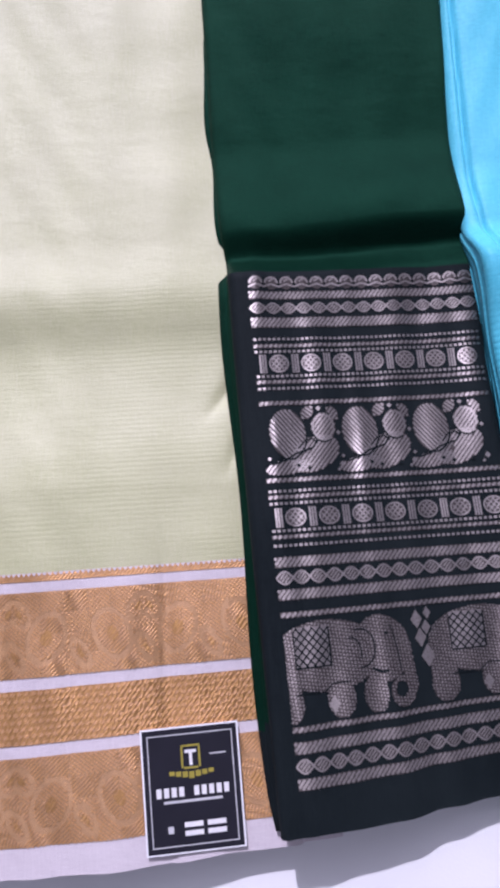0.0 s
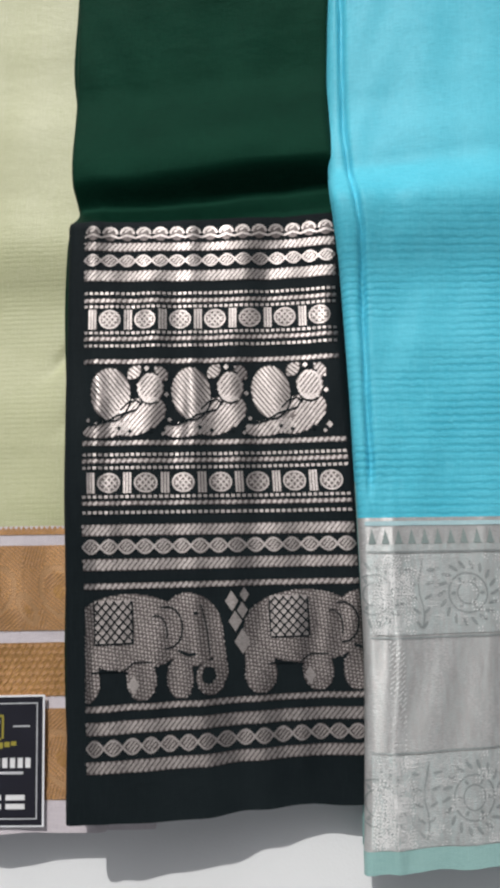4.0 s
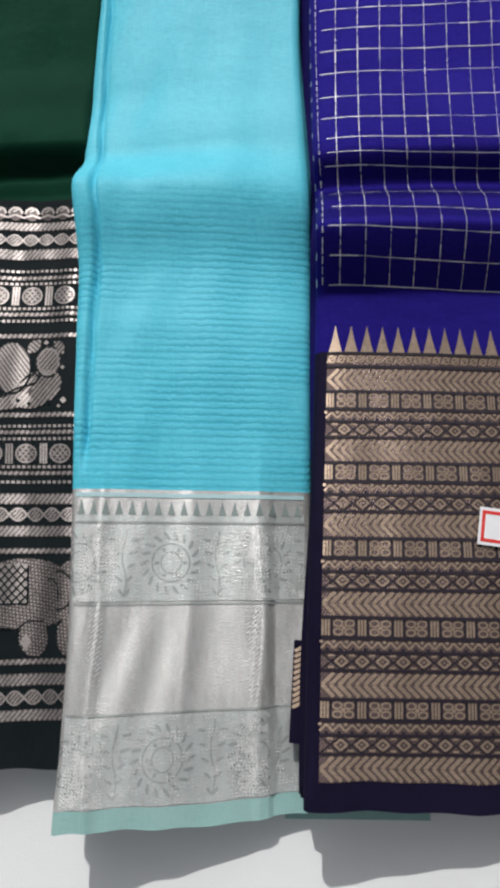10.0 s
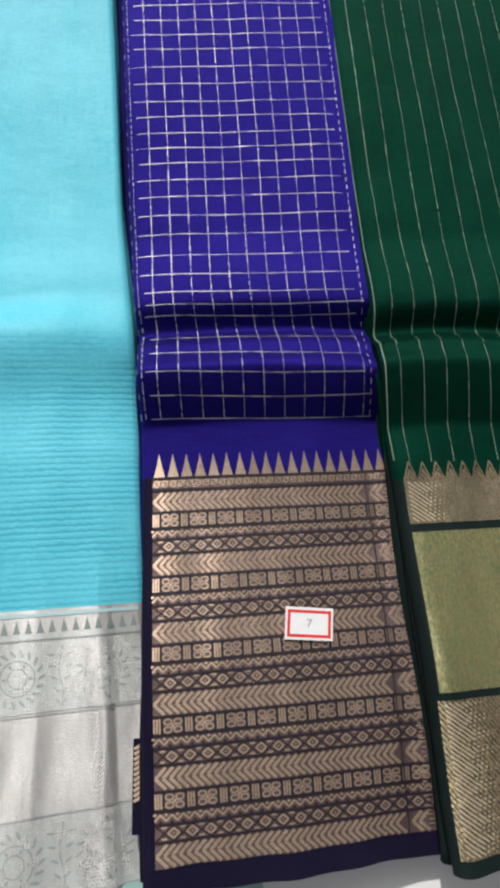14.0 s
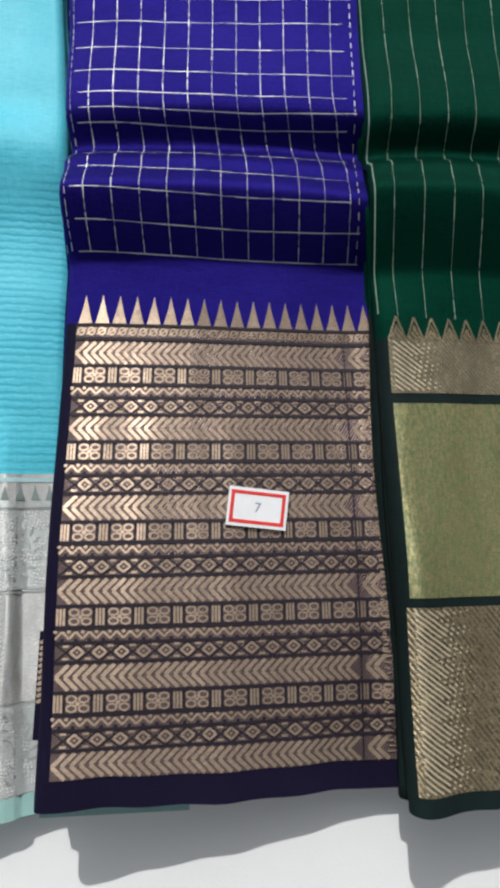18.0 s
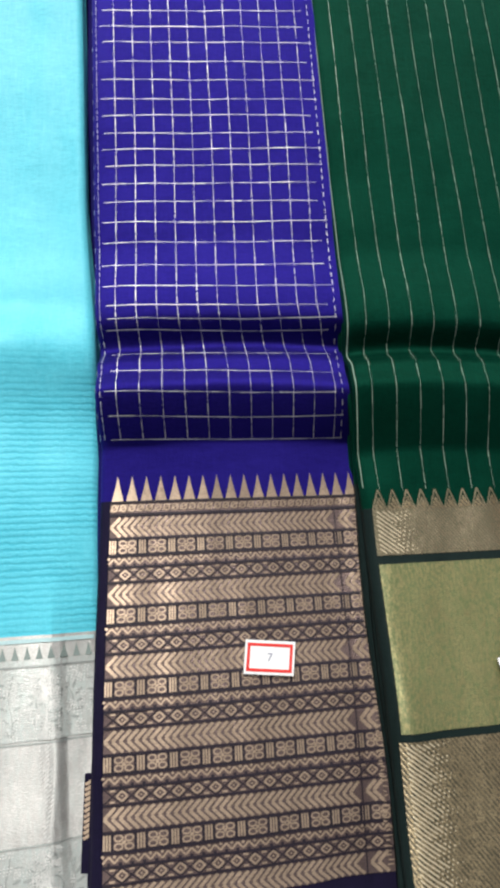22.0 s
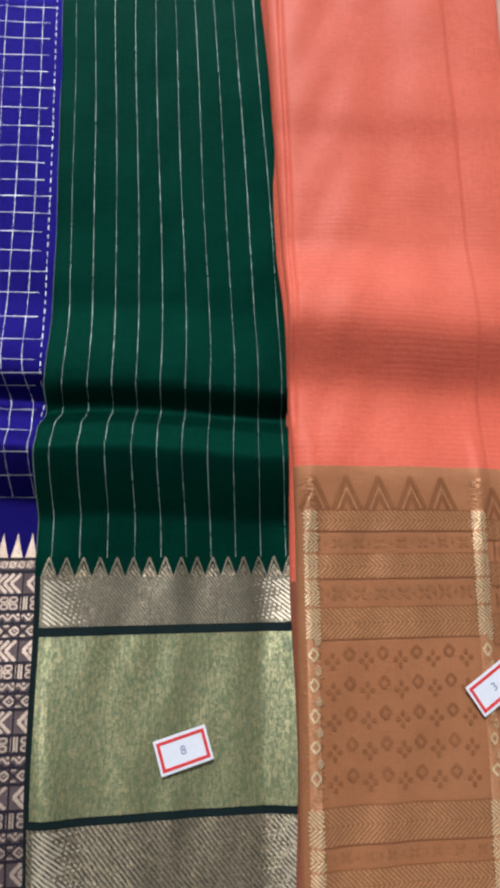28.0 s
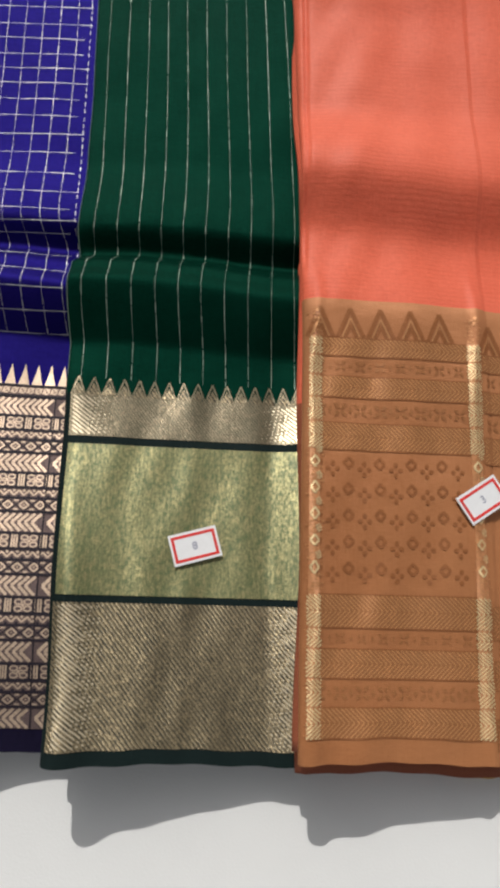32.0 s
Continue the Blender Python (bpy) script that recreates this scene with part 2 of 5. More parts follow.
Z_PALE_PLAIN = zari("pale_silver_tissue", (0.86, 0.84, 0.83), (0.53, 0.59, 0.585), streak=0.4, patchy=0.7, glint=0.55, rough=0.40, metallic=0.6)
# brocade flecks, near white so that they also paint the sparkle
Z_FLECK = zari("silver_fleck_and_glint", (1.0, 1.0, 0.99), (0.88, 0.91, 0.91), rough=0.24, metallic=0.25, glint=0.6, patchy=0.3, deep=0.75)
Z_PALE_MARK = zari("dull_silver_motif", (0.52, 0.56, 0.56), (0.40, 0.49, 0.49), rough=0.5, metallic=0.4)
Z_GOLD = zari("antique_gold_zari", (0.648, 0.4896, 0.3672), (0.08, 0.05, 0.07), rough=0.38)
Z_ROSE = zari("rose_gold_tissue", (0.2081, 0.1469, 0.1359), (0.04, 0.024, 0.044), twill=0.4, pitch=0.0010, rot=30, rough=0.42, metallic=0.75, patchy=0.7)
Z_OLIVE = zari("olive_gold_tissue", (0.558, 0.495, 0.252), (0.055, 0.10, 0.035), patchy=0.5, deep=0.5, glint=0.5, rough=0.38, metallic=0.85, streak=0.55, speck=0.7)
Z_BRONZE = zari("bronze_gold_zari", (0.7396, 0.5917, 0.3698), (0.03, 0.028, 0.018), twill=0.92, pitch=0.0017, rot=-38, worn=0.48, patchy=0.6, deep=0.35, glint=0.32, aniso=0.95, metallic=0.96, rough=0.36, speck=0.45)
Z_TEMPLE = zari("light_gold_zari", (0.6963, 0.5667, 0.3886), (0.05, 0.06, 0.03), patchy=0.85, deep=0.35, glint=0.25, twill=0.6, pitch=0.0013, rot=-38, worn=0.6, metallic=0.94, rough=0.29, speck=0.4)
# paler gold for the highlight painted on the emerald side folds
Z_GOLD_SHINE = zari("gold_fold_shine", (1.0, 0.86, 0.62), (0.45, 0.36, 0.22), rough=0.30, metallic=0.55, glint=0.3, patchy=0.45, deep=0.6)
Z_COPPER = zari("copper_gold_zari", (0.8448, 0.4664, 0.1936), (0.50, 0.28, 0.15), twill=0.75, pitch=0.0014, rot=40, worn=0.5, metallic=0.8)
Z_COPPER_MESH = zari("copper_gold_mesh", (0.684, 0.378, 0.135), (0.38, 0.19, 0.08), twill=0.6, pitch=0.0020, rot=38, metallic=0.8)
Z_COPPER_DIM = zari("dim_copper_zari", (0.60, 0.34, 0.155), (0.46, 0.27, 0.16), metallic=0.35, rough=0.42)
Z_PEACH_SHINE = zari("peach_fold_shine", (0.76, 0.345, 0.155), (0.55, 0.22, 0.095), metallic=0.25, patchy=0.35, rough=0.36, streak=0.3)
Z_PEACH_DIM = zari("dim_peach_zari", (0.56, 0.232, 0.090), (0.43, 0.168, 0.066), metallic=0.38, patchy=0.35, rough=0.36)
# base colour kept bright to paint the glint of the coral border's folds
Z_PEACH_GLINT = zari("painted_peach_glint", (1.0, 0.76, 0.42), (0.78, 0.42, 0.18), metallic=0.4, rough=0.30, streak=0.25, glint=0.5, patchy=0.25)
Z_PEACH_MOTIF = zari("deep_peach_motif", (0.45, 0.165, 0.058), (0.36, 0.122, 0.043), metallic=0.25, rough=0.4, patchy=0.3)
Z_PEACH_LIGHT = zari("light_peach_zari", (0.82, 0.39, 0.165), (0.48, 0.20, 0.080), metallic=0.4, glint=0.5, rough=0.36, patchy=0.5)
Z_THREAD = zari("silver_pinstripe", (0.94, 0.91, 0.97), (0.50, 0.47, 0.66), metallic=0.5, rough=0.40, glint=0.8)
Z_PIN = zari("gold_pinstripe", (0.42, 0.56, 0.46), (0.10, 0.24, 0.16), metallic=0.25, rough=0.45)
M_LINE = plain("ink_line", (0.009, 0.004, 0.013), 0.7)
M_PAPER = plain("white_paper", (0.80, 0.81, 0.84), 0.55, var=0.05, scale=200)
M_RED = plain("red_print", (0.72, 0.035, 0.03), 0.5)
M_PEN = plain("pen_ink", (0.30, 0.31, 0.42), 0.6)
M_CARD = plain("black_card", (0.012, 0.012, 0.02), 0.38, var=0.2)
M_GREYPRINT = plain("silver_print", (0.55, 0.56, 0.58), 0.45)
M_WHITEPRINT = plain("white_print", (0.75, 0.75, 0.76), 0.5)
M_GOLDPRINT = plain("gold_print", (0.42, 0.36, 0.06), 0.4, 0.3)


# ---- mesh helpers ----
def mesh_of(verts, faces, material, smooth=True):
    me = bpy.data.meshes.new("mesh")
    me.from_pydata([tuple(v) for v in verts], [], faces)
    me.materials.append(material)
    if smooth:
        me.polygons.foreach_set("use_smooth", [True] * len(me.polygons))
    me.update()
    return me


def part(name, verts, faces, material, parent, label="", smooth=True):
    """Links one mesh, given in world metres, under a thing (or under a part of it)."""
    base = Vector((0, 0, 0))
    p = parent
    while p:
        base += p.location
        p = p.parent
    ob = new(name, mesh_of([Vector(v) - base for v in verts], faces, material, smooth))
    ob.parent = parent
    return tagged(ob, label)


def thing(name, place, label, category, group="", kind=""):
    ob = new(name)
    ob.location = place
    return tagged(ob, label, category, group, kind)


def smooth(x):
    x = np.clip(x, 0, 1)
    return x * x * (3 - 2 * x)


# ---- one folded saree: a surface over (u across, v along) ----
class Saree:
    def __init__(self, name, label, left, right, bottom, top, zl, zr, drops, seed, buckle=1.0, lean=0.0015, roll=0.004, ripple=0.0006, creases=(), kinks=(), shoulder=0.003, border=0.1, grooves=(), steps=(), far=None, fold=(), droop=0.0, group="row of folded sarees"):
        self.ly, self.lx = np.array(left).T
        self.ry, self.rx = np.array(right).T
        self.bottom, self.top, self.zl, self.zr = bottom, top, zl, zr      # bottom: v at left and right
        self.drops, self.roll, self.ripple, self.creases = drops, roll, ripple, creases
        self.kinks, self.shoulder, self.grooves, self.steps = kinks, shoulder, grooves, steps
        self.host, self.droop = None, droop
        self.far, self.fold = far or (zl, zr), fold      # height of the thinner far part; fold: (v, share of far, rise)
        self.rng = np.random.RandomState(seed)
        self.ph = self.rng.rand(12) * 6.283
        self.waves = self.rng.uniform(0.015, 0.036, 6)
        self.border, self.buckle, self.lean = border, buckle, lean
        cx, cy = (self.lx.mean() + self.rx.mean()) / 2, (bottom[0] + top) / 2
        self.ob = thing(name, (cx, cy, 0), label, "saree", group)
        self.width = float(self.rx.mean() - self.lx.mean())

    def edges(self, v):
        """Smoothed left and right edge at v."""
        out = []
        for ys, xs in ((self.ly, self.lx), (self.ry, self.rx)):
            s = 0.0
            for d in (-0.012, -0.006, 0.0, 0.006, 0.012):
                s = s + np.interp(v + d, ys, xs)
            out.append(s / 5)
        return out

    def height(self, u, v):
        h = self.zl + (self.zr - self.zl) * u
        if self.fold:      # from the thick border end over the fold down to the far part
            t = v + self.lean * np.sin(self.ph[0] + 5 * u)
            share, rise = np.zeros_like(t), np.zeros_like(t)
            for (v0, b0, r0), (v1, b1, r1) in zip(self.fold, self.fold[1:] + ((9.0, self.fold[-1][1], self.fold[-1][2]),)):
                k = np.clip((t - v0) / (v1 - v0), 0, 1)
                k = 1 - (1 - k) ** 1.35 if v0 == self.fold[1][0] else smooth(k)      # the foot of the slope is crisp
                here = (t >= v0) & (t < v1)
                share, rise = np.where(here, b0 + (b1 - b0) * k, share), np.where(here, r0 + (r1 - r0) * k, rise)
            h = h + share * (self.far[0] + (self.far[1] - self.far[0]) * u - h) + rise
        for hi, lo, size, back in self.drops:        # swells up to hi, falls steeply to lo, then eases back over 'back' metres
            t = v + self.lean * np.sin(self.ph[0] + 5 * u)
            swell = 0.5 * size * (1 - smooth((t - hi) / 0.09))
            fall = 0.5 * size - size * smooth((hi - t) / (hi - lo))
            ease = -0.5 * size * (1 - smooth((lo - t) / back))
            h = h + np.where(t > hi, swell, np.where(t > lo, fall, ease))
        r, p = self.ripple, self.ph
        h = h + r * np.sin(9 * u + 14 * v + p[1]) + r * np.sin(23 * u - 20 * v + p[2]) * 0.5 + r * np.sin(60 * v + 4 * u + p[3]) * 0.6
        h = h + r * 0.35 * np.sin(130 * v + 11 * np.sin(3 * u + p[4])) * np.sin(7 * u + p[5])
        firm = 0.06 + 0.94 * smooth((self.border + 0.03 - v) / 0.03)      # the stiff metal-thread end keeps its creases
        for uc, wide, size in self.creases:          # lengthwise pressed creases
            drift = 0.012 * np.sin(31 * v + 50 * uc) + 0.006 * np.sin(83 * v + p[4])
            h = h + firm * size * (0.75 + 0.25 * np.sin(57 * v + 20 * uc)) * np.exp(-((u - uc - drift) / wide) ** 2)
        for uc, slope in self.kinks:                 # from uc on the cloth tips up again
            h = h + firm * slope * np.maximum(0, u - uc)
        for line, wide, size in self.grooves:        # a narrow gap between two folds, wandering along the cloth
            uc = np.interp(v, [k[0] for k in line], [k[1] for k in line]) + 0.0015 * np.sin(47 * v)
            h = h - size * np.exp(-np.abs((u - uc) / wide) ** 1.5) * smooth((v - line[0][0]) / 0.02) * smooth((line[-1][0] + 0.01 - v) / 0.01)
        for uc, size, v1 in self.steps:              # beyond uc only the fold underneath shows
            h = h - size * smooth((u - uc - 0.01 * np.sin(9 * v)) / 0.012) * smooth((v1 - v) / 0.03)
        low = smooth((self.border - v) / 0.03)        # the metal-thread end lies a little buckled
        for q in range(6):
            a = u * self.width * 6.2832
            h = h + low * self.buckle * 0.00005 * (1 + q % 3) * np.sin(a / self.waves[q] + (1 + q % 2) * np.sin((13 + 9 * q) * v + p[q + 5]) + p[q])
        h = h - self.droop * u * smooth((self.bottom[0] + 0.06 - v) / 0.06)      # the near corner sinks
        h = h - self.shoulder * (0.25 + 0.75 * smooth((v - self.bottom[0] - 0.004) / 0.03)) * np.exp(-u * self.width / 0.007)
        return h

    def at(self, u, v, lift=0.0):
        u, v = np.asarray(u, float), np.asarray(v, float)
        xl, xr = self.edges(v)
        w = xr - xl
        share = smooth((0.05 - v) / 0.12)
        y = v + share * ((self.bottom[1] - self.bottom[0]) * (u - 0.5))
        y = y + smooth((self.bottom[0] + 0.03 - v) / 0.03) * (0.0007 * np.sin(9 * u + self.ph[8]) + 0.0003 * np.sin(31 * u + self.ph[9]))
        y = y + 0.001 * smooth((v - 0.34) / 0.07) * u      # far ends lie a little askew
        z = self.height(u, v)
        for d in (u * w, (1 - u) * w):
            k = np.clip(1 - d / self.roll, 0, 1)
            z = z - self.roll * (1 - np.sqrt(np.maximum(0, 1 - k * k)))
        return np.stack([xl + u * w, y, z + lift], -1)

    def ugrid(self, step=0.0011):
        n = int(self.width / step)
        e = self.roll / self.width
        inner = np.linspace(e, 1 - e, max(8, n))
        bend = e * (1 - np.cos(np.linspace(0, math.pi / 2, 7)[:-1]))
        return np.concatenate([bend, inner, 1 - bend[::-1]])

    def sheet(self, name, v0, v1, material, lift=0.0, label="", thick=0.0009, step=0.0022, us=None, parent=None):
        """A panel of the upper cloth from v0 to v1, with an underside."""
        us = self.ugrid() if us is None else us
        vs = np.linspace(v0, v1, max(2, int(abs(v1 - v0) / step) + 1))
        U, V = np.meshgrid(us, vs)
        top = self.at(U, V, lift).reshape(-1, 3)
        low = top - (0, 0, thick)
        nu, nv = len(us), len(vs)
        n = nu * nv
        faces = []
        for j in range(nv - 1):
            for i in range(nu - 1):
                q = j * nu + i
                faces.append((q, q + 1, q + nu + 1, q + nu))
                faces.append((n + q, n + q + nu, n + q + nu + 1, n + q + 1))
        ring = list(range(nu)) + [j * nu + nu - 1 for j in range(1, nv)] + [n - 1 - i for i in range(1, nu)] + [j * nu for j in range(nv - 2, 0, -1)]
        rim = np.concatenate([top[ring], low[ring]])
        m = len(ring)
        for a in range(m):
            b = (a + 1) % m
            faces.append((2 * n + b, 2 * n + a, 2 * n + m + a, 2 * n + m + b))
        return part(name, np.concatenate([top, low, rim]), faces, material, parent or self.ob, label)

    def under_fold(self, x0, x1, y0, y1, z, material):
        """A strip of the lowest fold that reaches out under the neighbour, with a soft wavy edge."""
        verts, faces, nx, ny = [], [], 30, 9
        for top in (1, 0):
            for j in range(ny):
                for i in range(nx):
                    x = x0 + (x1 - x0) * i / (nx - 1)
                    y = y0 + (y1 - y0) * j / (ny - 1) + (0.0007 * math.sin(210 * x) + 0.0003 * math.sin(560 * x)) * (1 - j / (ny - 1))
                    verts.append((x, y, (z + 0.0005 * math.sin(160 * x + 3)) * (0.55 + 0.45 * min(1, j / 2)) if top else 0.0006))
        n = nx * ny
        for j in range(ny - 1):
            for i in range(nx - 1):
                q = j * nx + i
                faces.append((q, q + 1, q + nx + 1, q + nx))
                faces.append((n + q, n + q + nx, n + q + nx + 1, n + q + 1))
        ring = list(range(nx)) + [j * nx + nx - 1 for j in range(1, ny)] + [n - 1 - i for i in range(1, nx)] + [j * nx for j in range(ny - 2, 0, -1)]
        for a, b in zip(ring, ring[1:] + ring[:1]):
            faces.append((b, a, n + a, n + b))
        return part("under_fold", verts, faces, material, self.ob, "golden-yellow under-fold")

    def stack(self, material, count, low_material=None, spread=0.004, tail=0.006, under=0.030, lip=0.0, lips=(0, 1), lip_from=0.13, end=None, end_v=-1.0, poke=0.0045, sway=0.0012):
        """The folded layers below the upper cloth, each a little out of line."""
        for k in range(count):
            f = (k + 0.6) / (count + 0.6)
            dl, dr, db = self.rng.uniform(-spread, spread, 3)
            if k < 2:      # the lowest folds reach under the neighbour
                dr, db = under * (1 - 0.4 * k), 0.0
            us = np.linspace(0, 1, 26)
            vs = np.linspace(self.bottom[0] + 0.0025 - poke * (k % 2) + abs(db) * tail / 0.004, self.top - abs(dl), 90)
            U, V = np.meshgrid(us, vs)
            p = self.at(U, V)
            xl, xr = self.edges(V)
            dl = dl - (lip * smooth((V - lip_from) / 0.06) if k in lips else 0.0)
            x = xl + dl + U * (xr - xl + dr - dl)
            wob = sway * np.sin(38 * V + 7 * k + self.ph[6]) * (1 - 2 * U)
            flat = self.zl + (self.zr - self.zl) * U - 0.0015
            z = np.minimum(p[..., 2] - 0.0012, flat + 0.3 * (p[..., 2] - flat)) * f
            z = z + 0.0006 * np.sin(40 * V + 13 * U + k)
            z = np.maximum(z, 0.0012)
            thick = np.maximum(0.0006, flat / (count + 1) * 0.62)
            up = np.stack([x + wob, p[..., 1], z], -1).reshape(-1, 3)
            dn = np.stack([x + wob, p[..., 1], np.maximum(z - thick, 0.0004)], -1).reshape(-1, 3)
            nu, nv = len(us), len(vs)
            n = nu * nv
            faces = []
            for j in range(nv - 1):
                for i in range(nu - 1):
                    q = j * nu + i
                    faces.append((q, q + 1, q + nu + 1, q + nu))
                    faces.append((n + q, n + q + nu, n + q + nu + 1, n + q + 1))
            ring = list(range(nu)) + [j * nu + nu - 1 for j in range(1, nv)] + [n - 1 - i for i in range(1, nu)] + [j * nu for j in range(nv - 2, 0, -1)]
            for a, b in zip(ring, ring[1:] + ring[:1]):
                faces.append((b, a, n + a, n + b))
            ob = part("folded_layer", np.concatenate([up, dn]), faces, material if (k or not low_material) else low_material, self.ob)
            if end:      # the same cloth changes to its border colour near the end; coral's is painted shaded
                ob.data.materials.append(end)
                for poly in ob.data.polygons:
                    if V[min(nv - 1, (poly.vertices[0] % n) // nu), 0] < end_v + 0.004 * k:
                        poly.material_index = 1


class Weave:
    """Flat woven figures laid on a saree; a: metres across from its left edge, v along."""

    def __init__(self, cloth, lift=0.00035):
        self.reach = cloth.width - 0.0028
        self.c, self.lift, self.verts, self.faces, self.cuts = cloth, lift, [], [], []

    def cut(self):
        """What follows is a piece of its own."""
        self.cuts.append((len(self.verts), len(self.faces)))

    def poly(self, pts):
        n = len(self.verts)
        self.verts.extend(pts)
        self.faces.append(tuple(range(n, n + len(pts))))

    def rect(self, a0, a1, v0, v1, step=0.0025):
        k = max(1, int(abs(a1 - a0) / step))
        m = max(1, int(abs(v1 - v0) / step))
        n = len(self.verts)
        for j in range(m + 1):
            for i in range(k + 1):
                self.verts.append((a0 + (a1 - a0) * i / k, v0 + (v1 - v0) * j / m))
        for j in range(m):
            for i in range(k):
                q = n + j * (k + 1) + i
                self.faces.append((q, q + 1, q + k + 2, q + k + 1))

    def line(self, p, q, w):
        dx, dy = q[0] - p[0], q[1] - p[1]
        ln = math.hypot(dx, dy) or 1e-9
        ox, oy = -dy / ln * w / 2, dx / ln * w / 2
        k = max(1, int(ln / 0.0016))
        n = len(self.verts)
        for i in range(k + 1):
            x, y = p[0] + dx * i / k, p[1] + dy * i / k
            self.verts += [(x - ox, y - oy), (x + ox, y + oy)]
        for i in range(k):
            self.faces.append((n + 2 * i, n + 2 * i + 2, n + 2 * i + 3, n + 2 * i + 1))

    def path(self, pts, w):
        for p, q in zip(pts, pts[1:]):
            self.line(p, q, w)

    def disc(self, a, v, ra, rv, turn=0.0, n=18):
        c, s = math.cos(turn), math.sin(turn)
        m = len(self.verts)
        self.verts.append((a, v))
        for ring in (0.5, 1.0):
            for i in range(n):
                x, y = ring * ra * math.cos(6.2832 * i / n), ring * rv * math.sin(6.2832 * i / n)
                self.verts.append((a + x * c - y * s, v + x * s + y * c))
        for i in range(n):
            j = (i + 1) % n
            self.faces.append((m, m + 1 + i, m + 1 + j))
            self.faces.append((m + 1 + i, m + 1 + n + i, m + 1 + n + j, m + 1 + j))

    def ring(self, a, v, ra, rv, w, n=18, start=0.0, end=6.2832):
        self.path([(a + ra * math.cos(start + (end - start) * i / n), v + rv * math.sin(start + (end - start) * i / n)) for i in range(n + 1)], w)

    def hatch(self, inside, a0, a1, v0, v1, pitch, angle, width, on=0.0, off=0.0, step=0.0004):
        """Slanting floats of thread, kept where inside(a, v) holds; on, off: their lengths and gaps."""
        c, q = math.cos(radians(angle)), math.sin(radians(angle))
        mx, my, reach = (a0 + a1) / 2, (v0 + v1) / 2, math.hypot(a1 - a0, v1 - v0) / 2
        along = np.arange(-reach, reach, step)
        for n in range(int(-reach / pitch) - 1, int(reach / pitch) + 2):
            x, y = mx + along * c - n * pitch * q, my + along * q + n * pitch * c
            keep = (x >= a0) & (x <= a1) & (y >= v0) & (y <= v1)
            if not keep.any():
                continue
            keep &= inside(x, y)
            if on:
                keep &= ((along + (n % 2) * (on + off) / 2) % (on + off)) < on
            edge = np.flatnonzero(np.diff(np.concatenate([[0], keep.astype(int), [0]])))
            for i, j in zip(edge[::2], edge[1::2] - 1):
                if j > i:
                    self.line((x[i], y[i]), (x[j], y[j]), width)

    def done(self, name, material, label="", parent=None, stuff=False):
        if not self.faces:
            return None
        pts = np.array(self.verts)
        c = self.c
        at = c.at(np.clip(pts[:, 0] / c.width, 0.0, self.reach / c.width), pts[:, 1], self.lift)
        marks = [m for m in self.cuts if m[1] < len(self.faces)] or [(0, 0)]
        ends = marks[1:] + [(len(self.verts), len(self.faces))]
        for (n0, f0), (n1, f1) in zip(marks, ends):
            faces = []
            for f in self.faces[f0:f1]:      # keep every face looking up
                p = at[list(f)]
                area = sum(p[i][0] * p[(i + 1) % len(f)][1] - p[(i + 1) % len(f)][0] * p[i][1] for i in range(len(f)))
                f = [i - n0 for i in f]
                faces.append(f if area > 0 else f[::-1])
            ob = part(name, at[n0:n1], faces, material, parent or c.host or c.ob, label)
            if stuff:
                tagged(ob, kind="stuff")
        return ob


def bands(cloth, name, material, a0, a1, spans, lift=0.0003, label=""):
    """Full-width woven stripes, one part each."""
    for v0, v1 in spans:
        w = Weave(cloth, lift)
        w.rect(a0, a1, v0, v1)
        w.done(name, material, label)


def everywhere(a, v):
    return np.ones_like(a, bool)


def ellipse(a, v, ra, rv, turn=0.0):
    c, q = math.cos(turn), math.sin(turn)
    return lambda x, y: (((x - a) * c + (y - v) * q) / ra) ** 2 + ((-(x - a) * q + (y - v) * c) / rv) ** 2 <= 1


def any_of(*shapes):
    return lambda x, y: np.any([f(x, y) for f in shapes], axis=0)


def float_stripe(cloth, a0, a1, v0, v1, ground, thread, pitch=0.0023, angle=48, width=0.0012, name="silver_float"):
    """A woven stripe: a dim metal ground under slanting bright floats."""
    bands(cloth, "stripe_ground", ground, a0, a1, [(v0, v1)])
    w = Weave(cloth, 0.0005)
    w.hatch(everywhere, a0, a1, v0 + 0.0002, v1 - 0.0002, pitch * math.sin(radians(angle)), angle, width)
    return w.done(name, thread, stuff=True)


def bead_line(cloth, a0, a1, v, thread, pitch=0.0024, r=0.0008):
    w = Weave(cloth, 0.0005)
    for k in range(int((a1 - a0) / pitch)):
        x = a0 + pitch * (k + 0.5)
        w.rect(x - r, x + r * 0.9, v - r * 0.8, v + r * 0.8)
    return w.done("bead_line", thread, stuff=True)


def temple_row(cloth, a0, a1, base, tip, count, material, name="temple_spike", width=0.92, notch=False):
    w = Weave(cloth, 0.0004)
    d = (a1 - a0) / count
    for i in range(count):
        m, h = a0 + d * (i + 0.5), d * width / 2
        w.cut()
        if notch:      # nested chevrons
            for s, th in ((1.0, 0.12), (0.58, 0.12)):
                w.line((m - h * s, base), (m, base + (tip - base) * s), d * th)
                w.line((m + h * s, base), (m, base + (tip - base) * s), d * th)
        else:
            k = 4
            for j in range(k):
                t0, t1 = j / k, (j + 1) / k
                b0, b1 = h * (1 - t0) ** 1.15, h * (1 - t1) ** 1.15
                y0, y1 = base + (tip - base) * t0, base + (tip - base) * t1
                w.poly([(m - b0, y0), (m + b0, y0), (m + b1, y1), (m - b1, y1)])
    return w.done(name, material)


